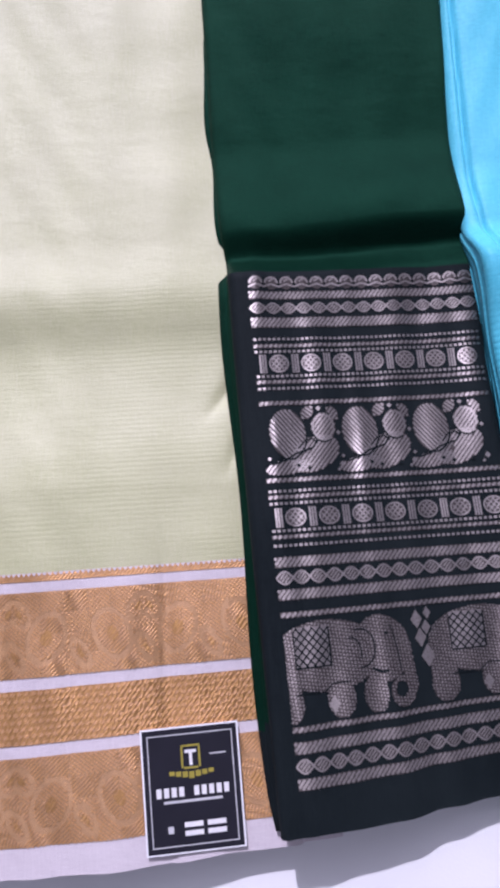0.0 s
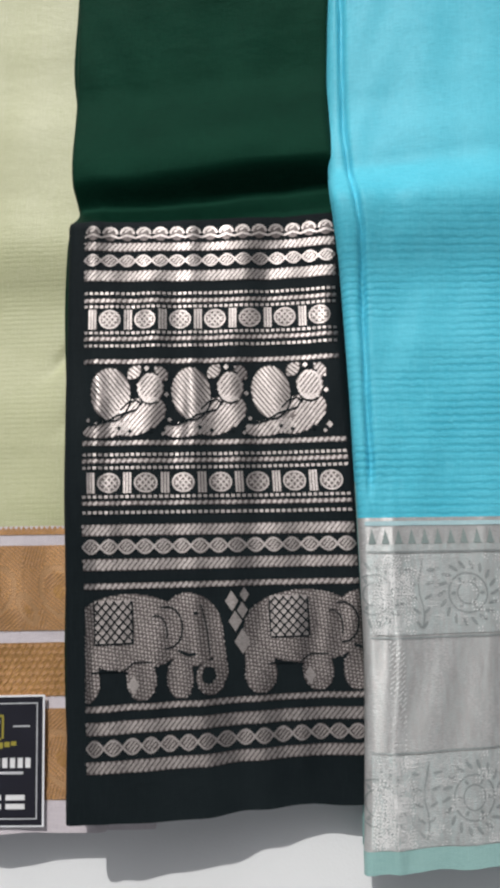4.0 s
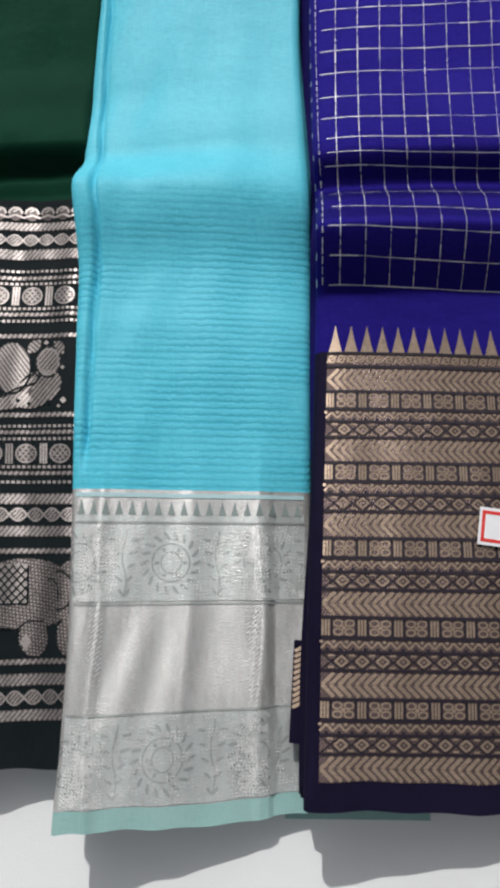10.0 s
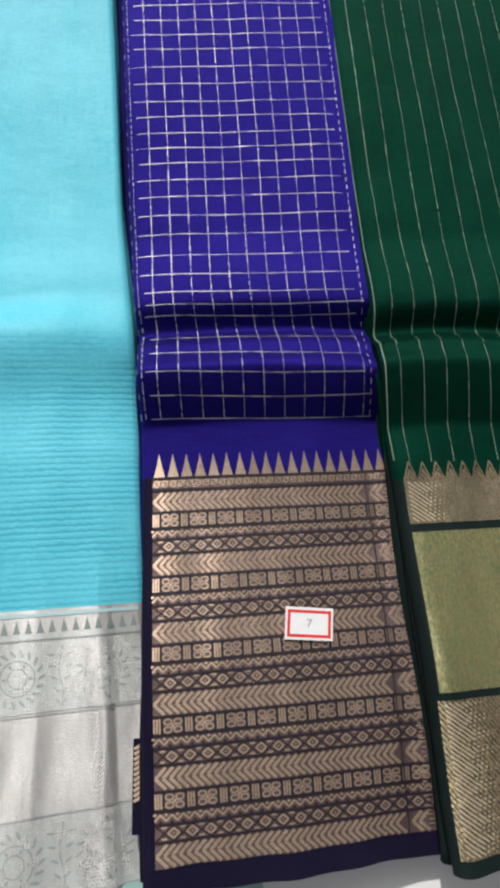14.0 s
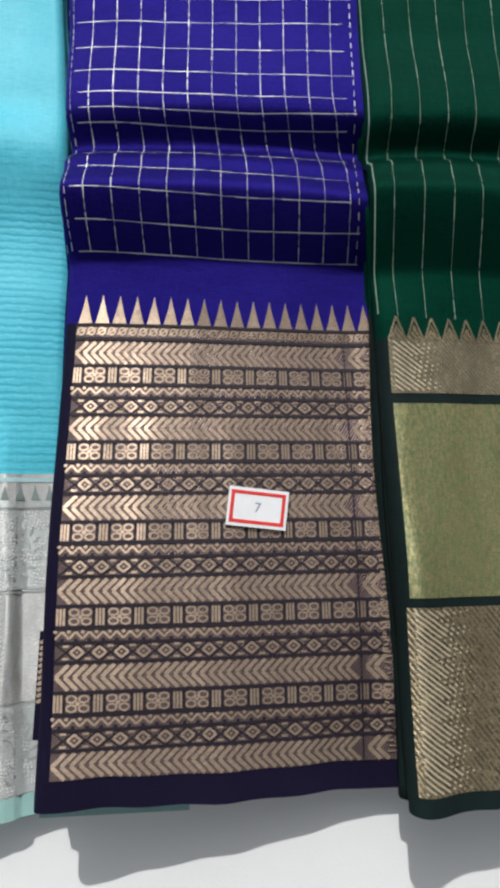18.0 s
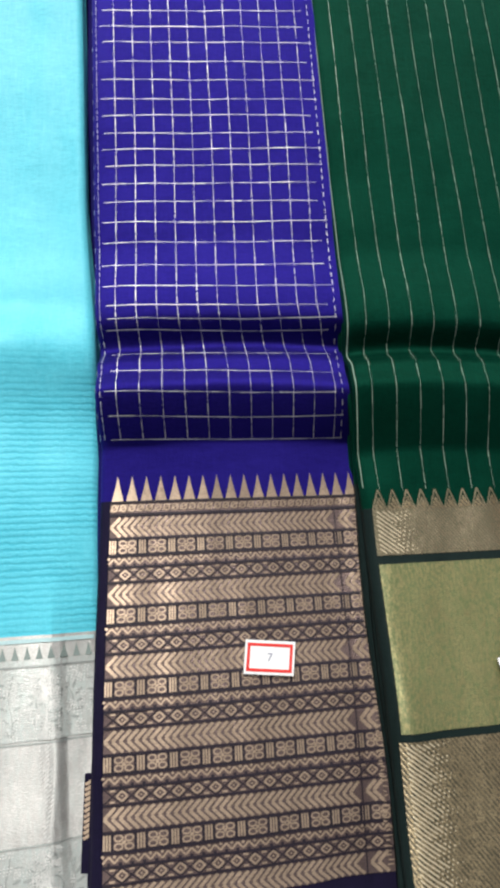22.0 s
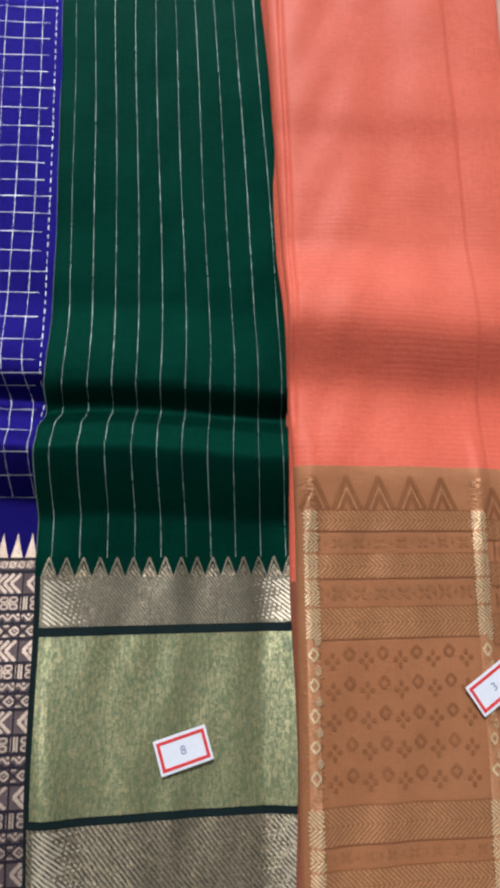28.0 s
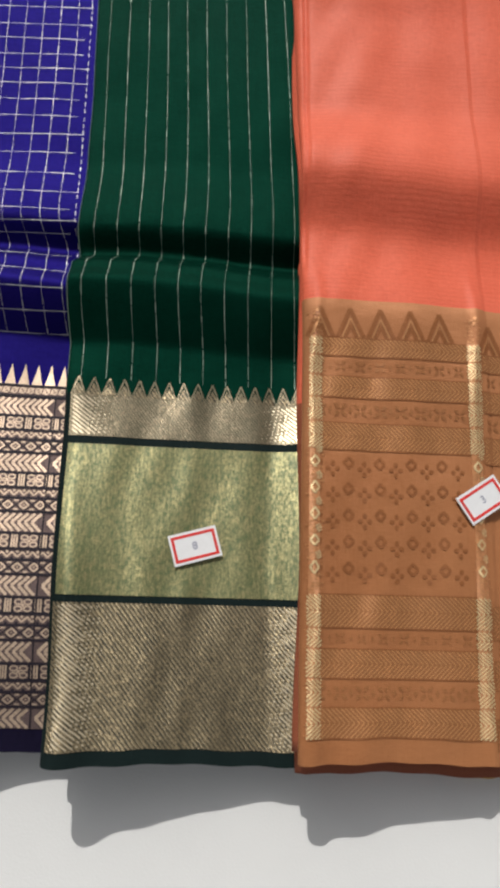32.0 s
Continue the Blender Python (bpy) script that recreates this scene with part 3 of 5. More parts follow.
def chevrons(cloth, a0, a1, v0, v1, pitch, w_line, material, point=1, name="chevron", lift=0.0005):
    w = Weave(cloth, lift)
    n = int((a1 - a0) / pitch)
    m, reach = (v0 + v1) / 2, (v1 - v0) / 2 * 0.9
    for i in range(n):
        x = a0 + pitch * (i + 0.5)
        w.cut()
        w.line((x + point * reach, v0 + 0.0004), (x, m), w_line)
        w.line((x, m), (x + point * reach, v1 - 0.0004), w_line)
    return w.done(name, material)


# ---- the support ----
def slab(name, x0, x1, y0, y1, z0, z1, material, label, kind="structure", waves=0.0, n=60):
    verts, faces = [], []
    xs, ys = np.linspace(x0, x1, n), np.linspace(y0, y1, n)
    for y in ys:
        for x in xs:
            verts.append((x, y, z1 - waves * (1 + math.sin(9 * x + 3 * math.sin(5 * y)) * math.sin(7 * y + 2 * x)) / 2))
    top = len(verts)
    for y in ys:
        for x in xs:
            verts.append((x, y, z0))
    for j in range(n - 1):
        for i in range(n - 1):
            q = j * n + i
            faces.append((q, q + 1, q + n + 1, q + n))
            faces.append((top + q, top + q + n, top + q + n + 1, top + q + 1))
    ring = list(range(n)) + [j * n + n - 1 for j in range(1, n)] + [n * n - 1 - i for i in range(1, n)] + [j * n for j in range(n - 2, 0, -1)]
    for a, b in zip(ring, ring[1:] + ring[:1]):
        faces.append((b, a, top + a, top + b))
    ob = new(name, mesh_of(verts, faces, material, True))
    return tagged(ob, label, name.replace("_", " "), kind=kind)


slab("floor", -30, 30, -30, 30, -0.80, -0.75, M_FLOOR, "plain grey floor under the display table")
slab("table", -0.75, 1.35, -0.55, 0.95, -0.749, -0.006, M_FLOOR, "solid display table under a white sheet")
slab("sheet", -0.76, 1.36, -0.56, 0.96, -0.0055, 0.0, M_SHEET, "smooth white sheet spread over the display table", waves=0.0006, n=120)


# ---- cream saree with copper-gold border ----
A = Saree("saree", "cream folded silk saree with copper-gold paisley border", [(-0.10, -0.088), (0.42, -0.080)],
          [(-0.10, 0.078), (0.04, 0.073), (0.18, 0.070), (0.42, 0.066)], (-0.096, -0.091), 0.41, 0.030, 0.015,
          [(0.185, 0.145, 0.007, 0.06)], 3, far=(0.018, 0.006), fold=((0.06, 0.0, 0.0), (0.08, 0.0, 0.0), (0.16, 0.55, 0.0), (0.21, 1.0, 0.0)), border=0.040, ripple=0.0008, buckle=1.2, creases=((0.645, 0.018, -0.0009), (0.18, 0.03, -0.0008), (0.30, 0.07, 0.0006)), grooves=(([(0.105, 0.80), (0.125, 0.90), (0.145, 0.99)], 0.030, 0.0026), ([(0.075, 0.86), (0.10, 0.93), (0.12, 1.0)], 0.022, 0.0016)))
A.sheet("body", 0.040, 0.41, M_CREAM)
A.host = A.sheet("border_ground", -0.083, 0.040, M_CREAM_HEM, label="lavender-grey border ground")
A.sheet("hem", -0.096, -0.083, M_CREAM_HEM)
A.stack(M_CREAM, 4, M_CREAM_HEM, end=M_CREAM_HEM, end_v=0.04)
W = A.width
bands(A, "border_line", Z_COPPER, 0.004, W - 0.004, [(0.036, 0.0385)])
temple_row(A, 0.004, W - 0.004, 0.0385, 0.0402, 60, Z_COPPER, "edge_point")


def paisley_band(cloth, v0, v1, a0, a1, ground, thread, dull):
    """Close brocade: leaf scrolls left dull between patches of bright slanting floats."""
    bands(cloth, "brocade_ground", dull, a0, a1, [(v0, v1)])
    h, pick = v1 - v0, random.Random(int(1e4 * v1) + 500)
    n = max(2, round((a1 - a0) / (h * 0.8)))
    p = (a1 - a0) / n
    scrolls = []
    for i in range(n):
        x, flip = a0 + p * (i + 0.5), (-1 if i % 2 else 1)
        scrolls += [(x, v0 + h * 0.45, p * 0.30, h * 0.33, 0.4 * flip, 0.80), (x + 0.42 * p * flip, v0 + h * 0.75, p * 0.16, h * 0.20, -0.6 * flip, 0.7), (x + p * 0.5, v0 + h * 0.25, p * 0.13, h * 0.22, 0.5, 0.6)]
    rims = [(ellipse(*q[:5]), ellipse(q[0], q[1], q[2] * q[5], q[3] * q[5], q[4])) for q in scrolls]
    bare = lambda a, v: np.any([o(a, v) & ~i(a, v) for o, i in rims], axis=0)
    bright = Weave(cloth, 0.0006)
    m = int((a1 - a0) / 0.0105)
    for j in range(4):
        for i in range(m):
            x0, y0, t = a0 + (a1 - a0) * i / m, v0 + h * j / 4, pick.choice((42, -42, 42, -42, 75))
            bright.hatch(lambda a, v: ~bare(a, v), x0, x0 + (a1 - a0) / m, y0, y0 + h / 4, 0.00145, t, 0.0009)
    bright.done("brocade_float", ground, stuff=True)
    leaf = Weave(cloth, 0.0007)
    for q in scrolls:
        leaf.cut()
        leaf.disc(q[0], q[1], q[2] * 0.28, q[3] * 0.30, q[4], 12)
    leaf.done("leaf", thread)


paisley_band(A, -0.008, 0.031, 0.003, W - 0.003, Z_COPPER, Z_COPPER_MESH, Z_COPPER_DIM)
bands(A, "mesh_band", Z_COPPER_MESH, 0.003, W - 0.003, [(-0.0375, -0.0135)])
w = Weave(A, 0.0006)
for j in range(8):
    for i in range(46):
        w.disc(0.005 + (W - 0.010) * (i + 0.5 * (j % 2)) / 46, -0.0365 + 0.0031 * j, 0.0013, 0.0011, 0.0, 6)
w.done("mesh_stud", Z_COPPER, stuff=True)
paisley_band(A, -0.082, -0.043, 0.003, W - 0.003, Z_COPPER, Z_COPPER_MESH, Z_COPPER_DIM)

# ---- bottle-green saree with wide silver border ----
B = Saree("saree", "bottle-green folded saree with wide silver-zari border of figured rows", [(-0.09, 0.068), (0.04, 0.063), (0.15, 0.060), (0.19, 0.0595), (0.215, 0.056), (0.25, 0.0548), (0.42, 0.0540)],
          [(-0.09, 0.196), (0.014, 0.194), (0.05, 0.192), (0.115, 0.188), (0.18, 0.1875), (0.24, 0.1835), (0.42, 0.192)], (-0.079, -0.070), 0.41, 0.037, 0.017,
          [], 7, buckle=1.4, droop=0.004, far=(0.014, 0.0095), fold=((0.037, 0.0, 0.0), (0.182, 0.0, -0.0065), (0.1945, 0.65, -0.0050), (0.208, 1.0, 0.0090), (0.26, 1.0, 0.0)), border=0.180, creases=((0.45, 0.03, 0.0006), (0.12, 0.03, 0.0013)), kinks=((0.80, 0.024),))
B.sheet("body", 0.182, 0.41, M_BOTTLE)
B.host = B.sheet("border_ground", -0.063, 0.182, M_BLACK, label="green-black border ground")
B.sheet("hem", -0.079, -0.063, M_BLACK)
B.stack(M_BOTTLE, 5, M_BLACK, spread=0.002, lip=0.006, lips=(2, 3), lip_from=-0.12, end=M_BLACK, end_v=-0.05)
a0, a1 = 0.0105, B.width - 0.003
for v0, v1 in ((0.1664, 0.1706), (0.1515, 0.1568), (0.0352, 0.0400), (0.0208, 0.0256), (-0.0442, -0.0390), (-0.0592, -0.0543)):
    float_stripe(B, a0, a1, v0, v1, Z_GROUND, Z_FLOAT)
for v0, v1 in ((0.1411, 0.1430), (0.1228, 0.1247), (0.1120, 0.1141), (0.0745, 0.0767), (0.0667, 0.0686), (0.0482, 0.0500), (0.0132, 0.0156), (-0.0352, -0.0327)):
    float_stripe(B, a0, a1, v0, v1, Z_GROUND, Z_FLOAT, 0.0025, 40, 0.0012)
for v in (0.1455, 0.1391, 0.1266, 0.1204, 0.0704, 0.0646, 0.0519, 0.0451):
    bead_line(B, a0, a1, v, Z_FLOAT)


def scallops(cloth, a0, a1, v0, v1, n, ground, thread):
    """Arches over a wavy foot."""
    p, h = (a1 - a0) / n, v1 - v0
    base, w = Weave(cloth, 0.0003), Weave(cloth, 0.0005)
    for i in range(n):
        x = a0 + p * (i + 0.5)
        base.cut(), w.cut()
        base.disc(x, v0 + h * 0.42, p * 0.40, h * 0.52, 0, 14)
        w.ring(x, v0 + h * 0.42, p * 0.40, h * 0.46, 0.0011, 10, 0.0, 3.1416)
        w.line((x - p * 0.5, v0 + h * 0.12), (x, v0 + h * 0.34), 0.0010)
        w.line((x, v0 + h * 0.34), (x + p * 0.5, v0 + h * 0.12), 0.0010)
        w.line((x - p * 0.16, v0 + h * 0.55), (x + p * 0.12, v0 + h * 0.75), 0.0009)
    base.done("arch_ground", ground)
    w.done("arch", thread)


def twisted_cord(cloth, a0, a1, v0, v1, n, ground, thread):
    """Two strands that cross between hatched ovals."""
    p, m, h = (a1 - a0) / n, (v0 + v1) / 2, (v1 - v0) / 2
    base, w = Weave(cloth, 0.0003), Weave(cloth, 0.0005)
    for i in range(n):
        x = a0 + p * (i + 0.5)
        base.cut(), w.cut()
        base.disc(x, m, p * 0.44, h * 0.92, 0.0, 14)
        for q in (-1, 1):
            w.path([(x - p * 0.5 + p * k / 6, m + q * h * 0.78 * math.sin(3.1416 * k / 6)) for k in range(7)], 0.0009)
        w.hatch(ellipse(x, m, p * 0.30, h * 0.62), x - p * 0.4, x + p * 0.4, v0, v1, 0.0013, 48, 0.0008)
    base.done("cord_ground", ground)
    w.done("cord_link", thread)


scallops(B, a0, a1, 0.1722, 0.1788, 15, Z_GROUND, Z_FLOAT)
for v0, v1 in ((0.1583, 0.1650), (0.0270, 0.0342), (-0.0530, -0.0455)):
    twisted_cord(B, a0, a1, v0, v1, 15, Z_GROUND, Z_FLOAT)
for v0, v1 in ((0.1282, 0.1377), (0.0534, 0.0625)):     # hatched discs between triple bars
    n, m = 7, (v0 + v1) / 2
    p = (a1 - a0 - 0.004) / n
    for i in range(n):
        x = a0 + 0.004 + p * (i + 0.5)
        w = Weave(B, 0.0003)
        w.disc(x, m, p * 0.31, (v1 - v0) * 0.47)
        ob = w.done("round_motif", Z_GROUND)
        w = Weave(B, 0.0005)
        w.ring(x, m, p * 0.29, (v1 - v0) * 0.44, 0.0008)
        for t in (48, -48):
            w.hatch(ellipse(x, m, p * 0.25, (v1 - v0) * 0.38), x - p * 0.4, x + p * 0.4, v0, v1, 0.0019, t, 0.0007)
        w.done("disc_hatching", Z_FLOAT, stuff=True)
        w = Weave(B, 0.0005)
        for q in (-0.57, -0.49, -0.41):
            w.rect(x + p * q - 0.0005, x + p * q + 0.0005, v0, v1)
        w.done("triple_bar", Z_FLOAT)
n = 3
p = 0.0363
for i in range(n):      # row of large woven peacocks, built of hatched ovals
    x = a0 + p * i + 0.0005
    for name, shape, box, t in (("peacock_oval", ellipse(x + p * 0.34, 0.0978, 0.0090, 0.0122, 0.10), (0.0978, p * 0.34, 0.0090, 0.0122, 0.10), -52),
                                ("peacock_head", ellipse(x + p * 0.83, 0.1005, 0.0060, 0.0072), (0.1005, p * 0.83, 0.0060, 0.0072, 0.0), 48),
                                ("peacock_body", ellipse(x + p * 0.68, 0.0876, 0.0130, 0.0080, 0.42), (0.0876, p * 0.68, 0.0130, 0.0080, 0.42), 48),
                                ("peacock_tail", ellipse(x + p * 0.30, 0.0818, 0.0112, 0.0036, 0.14), (0.0818, p * 0.30, 0.0112, 0.0036, 0.14), 48),
                                ("peacock_crest", ellipse(x + p * 0.63, 0.1080, 0.0036, 0.0028, 0.7), (0.1080, p * 0.63, 0.0036, 0.0028, 0.7), -40),
                                ("peacock_crest", ellipse(x + p * 0.97, 0.1070, 0.0028, 0.0036, 0.5), (0.1070, p * 0.97, 0.0028, 0.0036, 0.5), 48)):
        v, d, ra, rv, turn = box
        w = Weave(B, 0.0003)
        w.disc(x + d, v, ra, rv, turn, 26)
        w.done(name, Z_GROUND)
        w = Weave(B, 0.0005)
        w.hatch(shape, x + d - 0.014, min(x + d + 0.014, a1), v - 0.014, v + 0.014, 0.0017, t, 0.0010)
        if name == "peacock_head":
            w.ring(x + d, v, ra * 0.85, rv * 0.85, 0.0007)
        w.done("slanting_float", Z_FLOAT, stuff=True)
    w = Weave(B, 0.0005)
    for q, r, z in ((0.79, 0.1097, 1.0), (1.03, 0.0975, 0.9), (0.06, 0.0860, 0.8), (1.04, 0.0822, 1.2), (0.98, 0.0795, 0.7)):
        w.cut()
        w.poly([(x + p * q - 0.0013 * z, r), (x + p * q, r - 0.0013 * z), (x + p * q + 0.0013 * z, r), (x + p * q, r + 0.0013 * z)])
    w.done("small_lozenge", Z_FLOAT)
    w = Weave(B, 0.0008)      # ground cloth left free between the parts of the figure
    w.path([(x + p * q, r) for q, r in ((0.02, 0.0838), (0.14, 0.0836), (0.28, 0.0850), (0.42, 0.0880), (0.55, 0.0893), (0.66, 0.0905), (0.73, 0.0945))], 0.0008)
    w.path([(x + p * q, r) for q, r in ((0.46, 0.0905), (0.56, 0.0940), (0.66, 0.0950), (0.73, 0.0925))], 0.0007)
    w.ring(x + p * 0.34, 0.0978, 0.0092, 0.0124, 0.0008, 14, 4.2, 6.6)
    w.ring(x + p * 0.83, 0.1005, 0.0062, 0.0074, 0.0007, 10, 3.3, 5.3)
    w.ring(x + p * 0.83, 0.1005, 0.0062, 0.0074, 0.0007, 8, 0.9, 2.6)
    for q, r in ((0.58, 0.0808), (0.84, 0.0812), (0.44, 0.0822)):
        w.disc(x + p * q, r, 0.0009, 0.0009, 0, 8)
    w.done("figure_outline", M_BLACK)
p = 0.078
for i in range(2):      # row of large woven elephants with a latticed saddle panel
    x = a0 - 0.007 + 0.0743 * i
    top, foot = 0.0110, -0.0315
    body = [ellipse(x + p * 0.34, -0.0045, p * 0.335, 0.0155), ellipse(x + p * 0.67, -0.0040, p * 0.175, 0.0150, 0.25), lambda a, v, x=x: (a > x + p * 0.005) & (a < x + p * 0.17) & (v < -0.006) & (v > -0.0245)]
    legs = [ellipse(x + p * q, -0.0235, p * wd, 0.0085) for q, wd in ((0.09, 0.088), (0.40, 0.085), (0.61, 0.075))]
    trunk = [ellipse(x + p * (0.800 + 0.006 * k), -0.004 - 0.0030 * k, 0.0038 - 0.0002 * k, 0.0034) for k in range(7)] + [ellipse(x + p * 0.775, -0.0240, 0.0062, 0.0070)]
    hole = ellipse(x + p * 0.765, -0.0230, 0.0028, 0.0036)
    form = any_of(*body, *legs, *trunk)
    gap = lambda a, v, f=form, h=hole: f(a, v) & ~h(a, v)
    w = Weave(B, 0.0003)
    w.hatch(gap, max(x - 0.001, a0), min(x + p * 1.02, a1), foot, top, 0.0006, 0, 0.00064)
    w.done("elephant_motif", Z_GROUND, stuff=True)
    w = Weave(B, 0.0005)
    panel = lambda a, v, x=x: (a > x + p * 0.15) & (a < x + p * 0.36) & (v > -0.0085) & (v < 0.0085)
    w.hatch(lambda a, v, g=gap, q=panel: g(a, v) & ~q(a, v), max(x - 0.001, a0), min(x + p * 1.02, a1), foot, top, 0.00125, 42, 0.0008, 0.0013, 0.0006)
    w.done("elephant_weave", Z_FLOAT, stuff=True)
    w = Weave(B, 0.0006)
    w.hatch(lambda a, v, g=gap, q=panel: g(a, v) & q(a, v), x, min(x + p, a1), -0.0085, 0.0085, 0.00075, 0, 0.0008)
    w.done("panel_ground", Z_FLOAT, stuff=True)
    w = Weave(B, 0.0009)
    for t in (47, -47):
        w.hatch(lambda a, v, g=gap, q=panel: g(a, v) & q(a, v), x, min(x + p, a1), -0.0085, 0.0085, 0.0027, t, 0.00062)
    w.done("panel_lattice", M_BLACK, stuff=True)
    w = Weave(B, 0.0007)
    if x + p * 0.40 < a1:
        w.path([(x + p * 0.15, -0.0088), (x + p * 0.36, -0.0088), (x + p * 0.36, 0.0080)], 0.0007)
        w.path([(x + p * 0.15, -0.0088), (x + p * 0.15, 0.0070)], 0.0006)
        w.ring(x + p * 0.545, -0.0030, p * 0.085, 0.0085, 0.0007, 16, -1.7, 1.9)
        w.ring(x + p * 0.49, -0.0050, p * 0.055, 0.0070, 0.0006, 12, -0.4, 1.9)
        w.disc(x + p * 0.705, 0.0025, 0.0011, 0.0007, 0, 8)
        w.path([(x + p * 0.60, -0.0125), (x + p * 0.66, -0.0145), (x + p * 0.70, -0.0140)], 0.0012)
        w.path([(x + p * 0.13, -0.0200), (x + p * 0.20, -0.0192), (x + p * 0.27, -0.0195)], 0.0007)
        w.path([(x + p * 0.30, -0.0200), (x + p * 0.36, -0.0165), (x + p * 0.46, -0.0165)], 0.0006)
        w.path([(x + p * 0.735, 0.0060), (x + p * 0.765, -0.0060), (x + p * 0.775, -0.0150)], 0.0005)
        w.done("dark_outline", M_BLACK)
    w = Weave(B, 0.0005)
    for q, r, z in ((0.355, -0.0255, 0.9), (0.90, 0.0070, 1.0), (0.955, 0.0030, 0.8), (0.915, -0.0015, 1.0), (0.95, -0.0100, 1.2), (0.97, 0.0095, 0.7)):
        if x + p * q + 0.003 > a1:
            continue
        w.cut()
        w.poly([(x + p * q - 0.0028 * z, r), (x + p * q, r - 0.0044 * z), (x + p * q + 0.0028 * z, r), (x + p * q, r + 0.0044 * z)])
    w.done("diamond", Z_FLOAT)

# ---- sky-blue saree with silver border ----
C = Saree("saree", "sky-blue folded saree with ribbed band and silver brocade border", [(-0.10, 0.189), (-0.02, 0.192), (0.05, 0.191), (0.10, 0.189), (0.165, 0.186), (0.185, 0.1835), (0.22, 0.1815), (0.28, 0.1838), (0.42, 0.1905)],
          [(-0.10, 0.293), (0.04, 0.291), (0.14, 0.291), (0.18, 0.291), (0.25, 0.286), (0.42, 0.285)], (-0.0925, -0.0885), 0.41, 0.037, 0.016,
          [(0.118, 0.098, 0.0015, 0.03)], 11, droop=0.007, far=(0.015, 0.014), fold=((0.09, 0.0, 0.0), (0.1399, 0.0, -0.005), (0.140, 0.0, -0.005), (0.178, 0.0, 0.003), (0.205, 0.75, 0.001), (0.24, 1.0, 0.0)), border=0.040, buckle=0.6, creases=((0.50, 0.022, 0.0004), (0.13, 0.026, 0.0018), (0.785, 0.022, 0.0014)),
          grooves=(([(0.046, 0.055), (0.06, 0.065), (0.13, 0.085), (0.165, 0.105), (0.20, 0.09), (0.30, 0.06), (0.42, 0.025)], 0.010, 0.0058),),
          steps=((0.825, 0.0022, 0.05),))
C.sheet("body", 0.041, 0.41, M_SKY)
C.host = C.sheet("border_ground", -0.084, 0.041, Z_PALE_PLAIN, label="pale silver tissue ground")
C.sheet("hem", -0.0925, -0.084, M_AQUA, label="plain aqua hem")
C.stack(M_SKY, 5, spread=0.0006, sway=0.0003, under=0.003, end=M_AQUA, end_v=0.04)
W = C.width
bands(C, "border_line", M_MIST, 0.003, W - 0.003, [(0.0378, 0.0396)])
temple_row(C, 0.003, W - 0.003, 0.0306, 0.0368, 18, M_GREYLEAF, width=0.62)
bands(C, "tissue_band", Z_PALE, 0.003, W - 0.003, [(0.0278, 0.0304)], 0.0003)
bands(C, "tissue_line", Z_PALE_MARK, 0.003, W - 0.003, [(0.0270, 0.0277), (-0.0060, -0.0053), (-0.0485, -0.0478)], 0.0003)


def medallions(cloth, v0, v1, a0, a1, centres, ground, dull):
    """Close brocade: rings of petals round a flower, leaf sprays between, bright slanting floats all over."""
    bands(cloth, "brocade_ground", ground, a0, a1, [(v0, v1)])
    h, m = v1 - v0, (v0 + v1) / 2
    line, leaf = Weave(cloth, 0.0004), Weave(cloth, 0.00045)
    for x in centres:
        for k in range(18):
            t = 6.2832 * k / 18
            if a0 < x + 0.0105 * math.cos(t) < a1:
                leaf.cut()
                leaf.disc(x + 0.0108 * math.cos(t), m + h * 0.36 * math.sin(t), 0.0021, 0.0007, t + 0.5, 8)
        line.cut()
        line.ring(x, m, 0.0078, h * 0.25, 0.0007, 24)
        line.ring(x, m, 0.0042, h * 0.14, 0.0006, 16)
        for k in range(6):
            t = 1.0472 * k
            leaf.cut()
            leaf.disc(x + 0.0058 * math.cos(t), m + h * 0.19 * math.sin(t), 0.0011, 0.0007, t, 8)
        for k in range(5):      # a spray of leaves half way to the next ring
            for q in (-1, 1):
                leaf.cut()
                leaf.disc(x + 0.0192 + q * (0.0012 + 0.0008 * k), v0 + h * (0.12 + 0.17 * k), 0.0019, 0.0006, q * (0.9 - 0.2 * k), 8)
        line.path([(x + 0.0192 + 0.0010 * math.sin(1.3 * k), v0 + h * (0.08 + 0.14 * k)) for k in range(7)], 0.0006)
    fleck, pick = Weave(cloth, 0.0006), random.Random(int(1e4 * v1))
    for k in range(380):      # small patches of one slant each, crowded on the pressed folds as painted glints
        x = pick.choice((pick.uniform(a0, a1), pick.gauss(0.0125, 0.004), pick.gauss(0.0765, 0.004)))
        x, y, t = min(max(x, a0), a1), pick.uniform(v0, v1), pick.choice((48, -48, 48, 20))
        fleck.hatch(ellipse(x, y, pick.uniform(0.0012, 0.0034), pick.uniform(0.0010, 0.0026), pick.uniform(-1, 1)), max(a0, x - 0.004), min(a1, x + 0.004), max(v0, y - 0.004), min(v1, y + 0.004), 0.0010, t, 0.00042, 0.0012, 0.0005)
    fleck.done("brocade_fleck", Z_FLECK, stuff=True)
    line.done("medallion", dull)
    leaf.done("petal", dull)


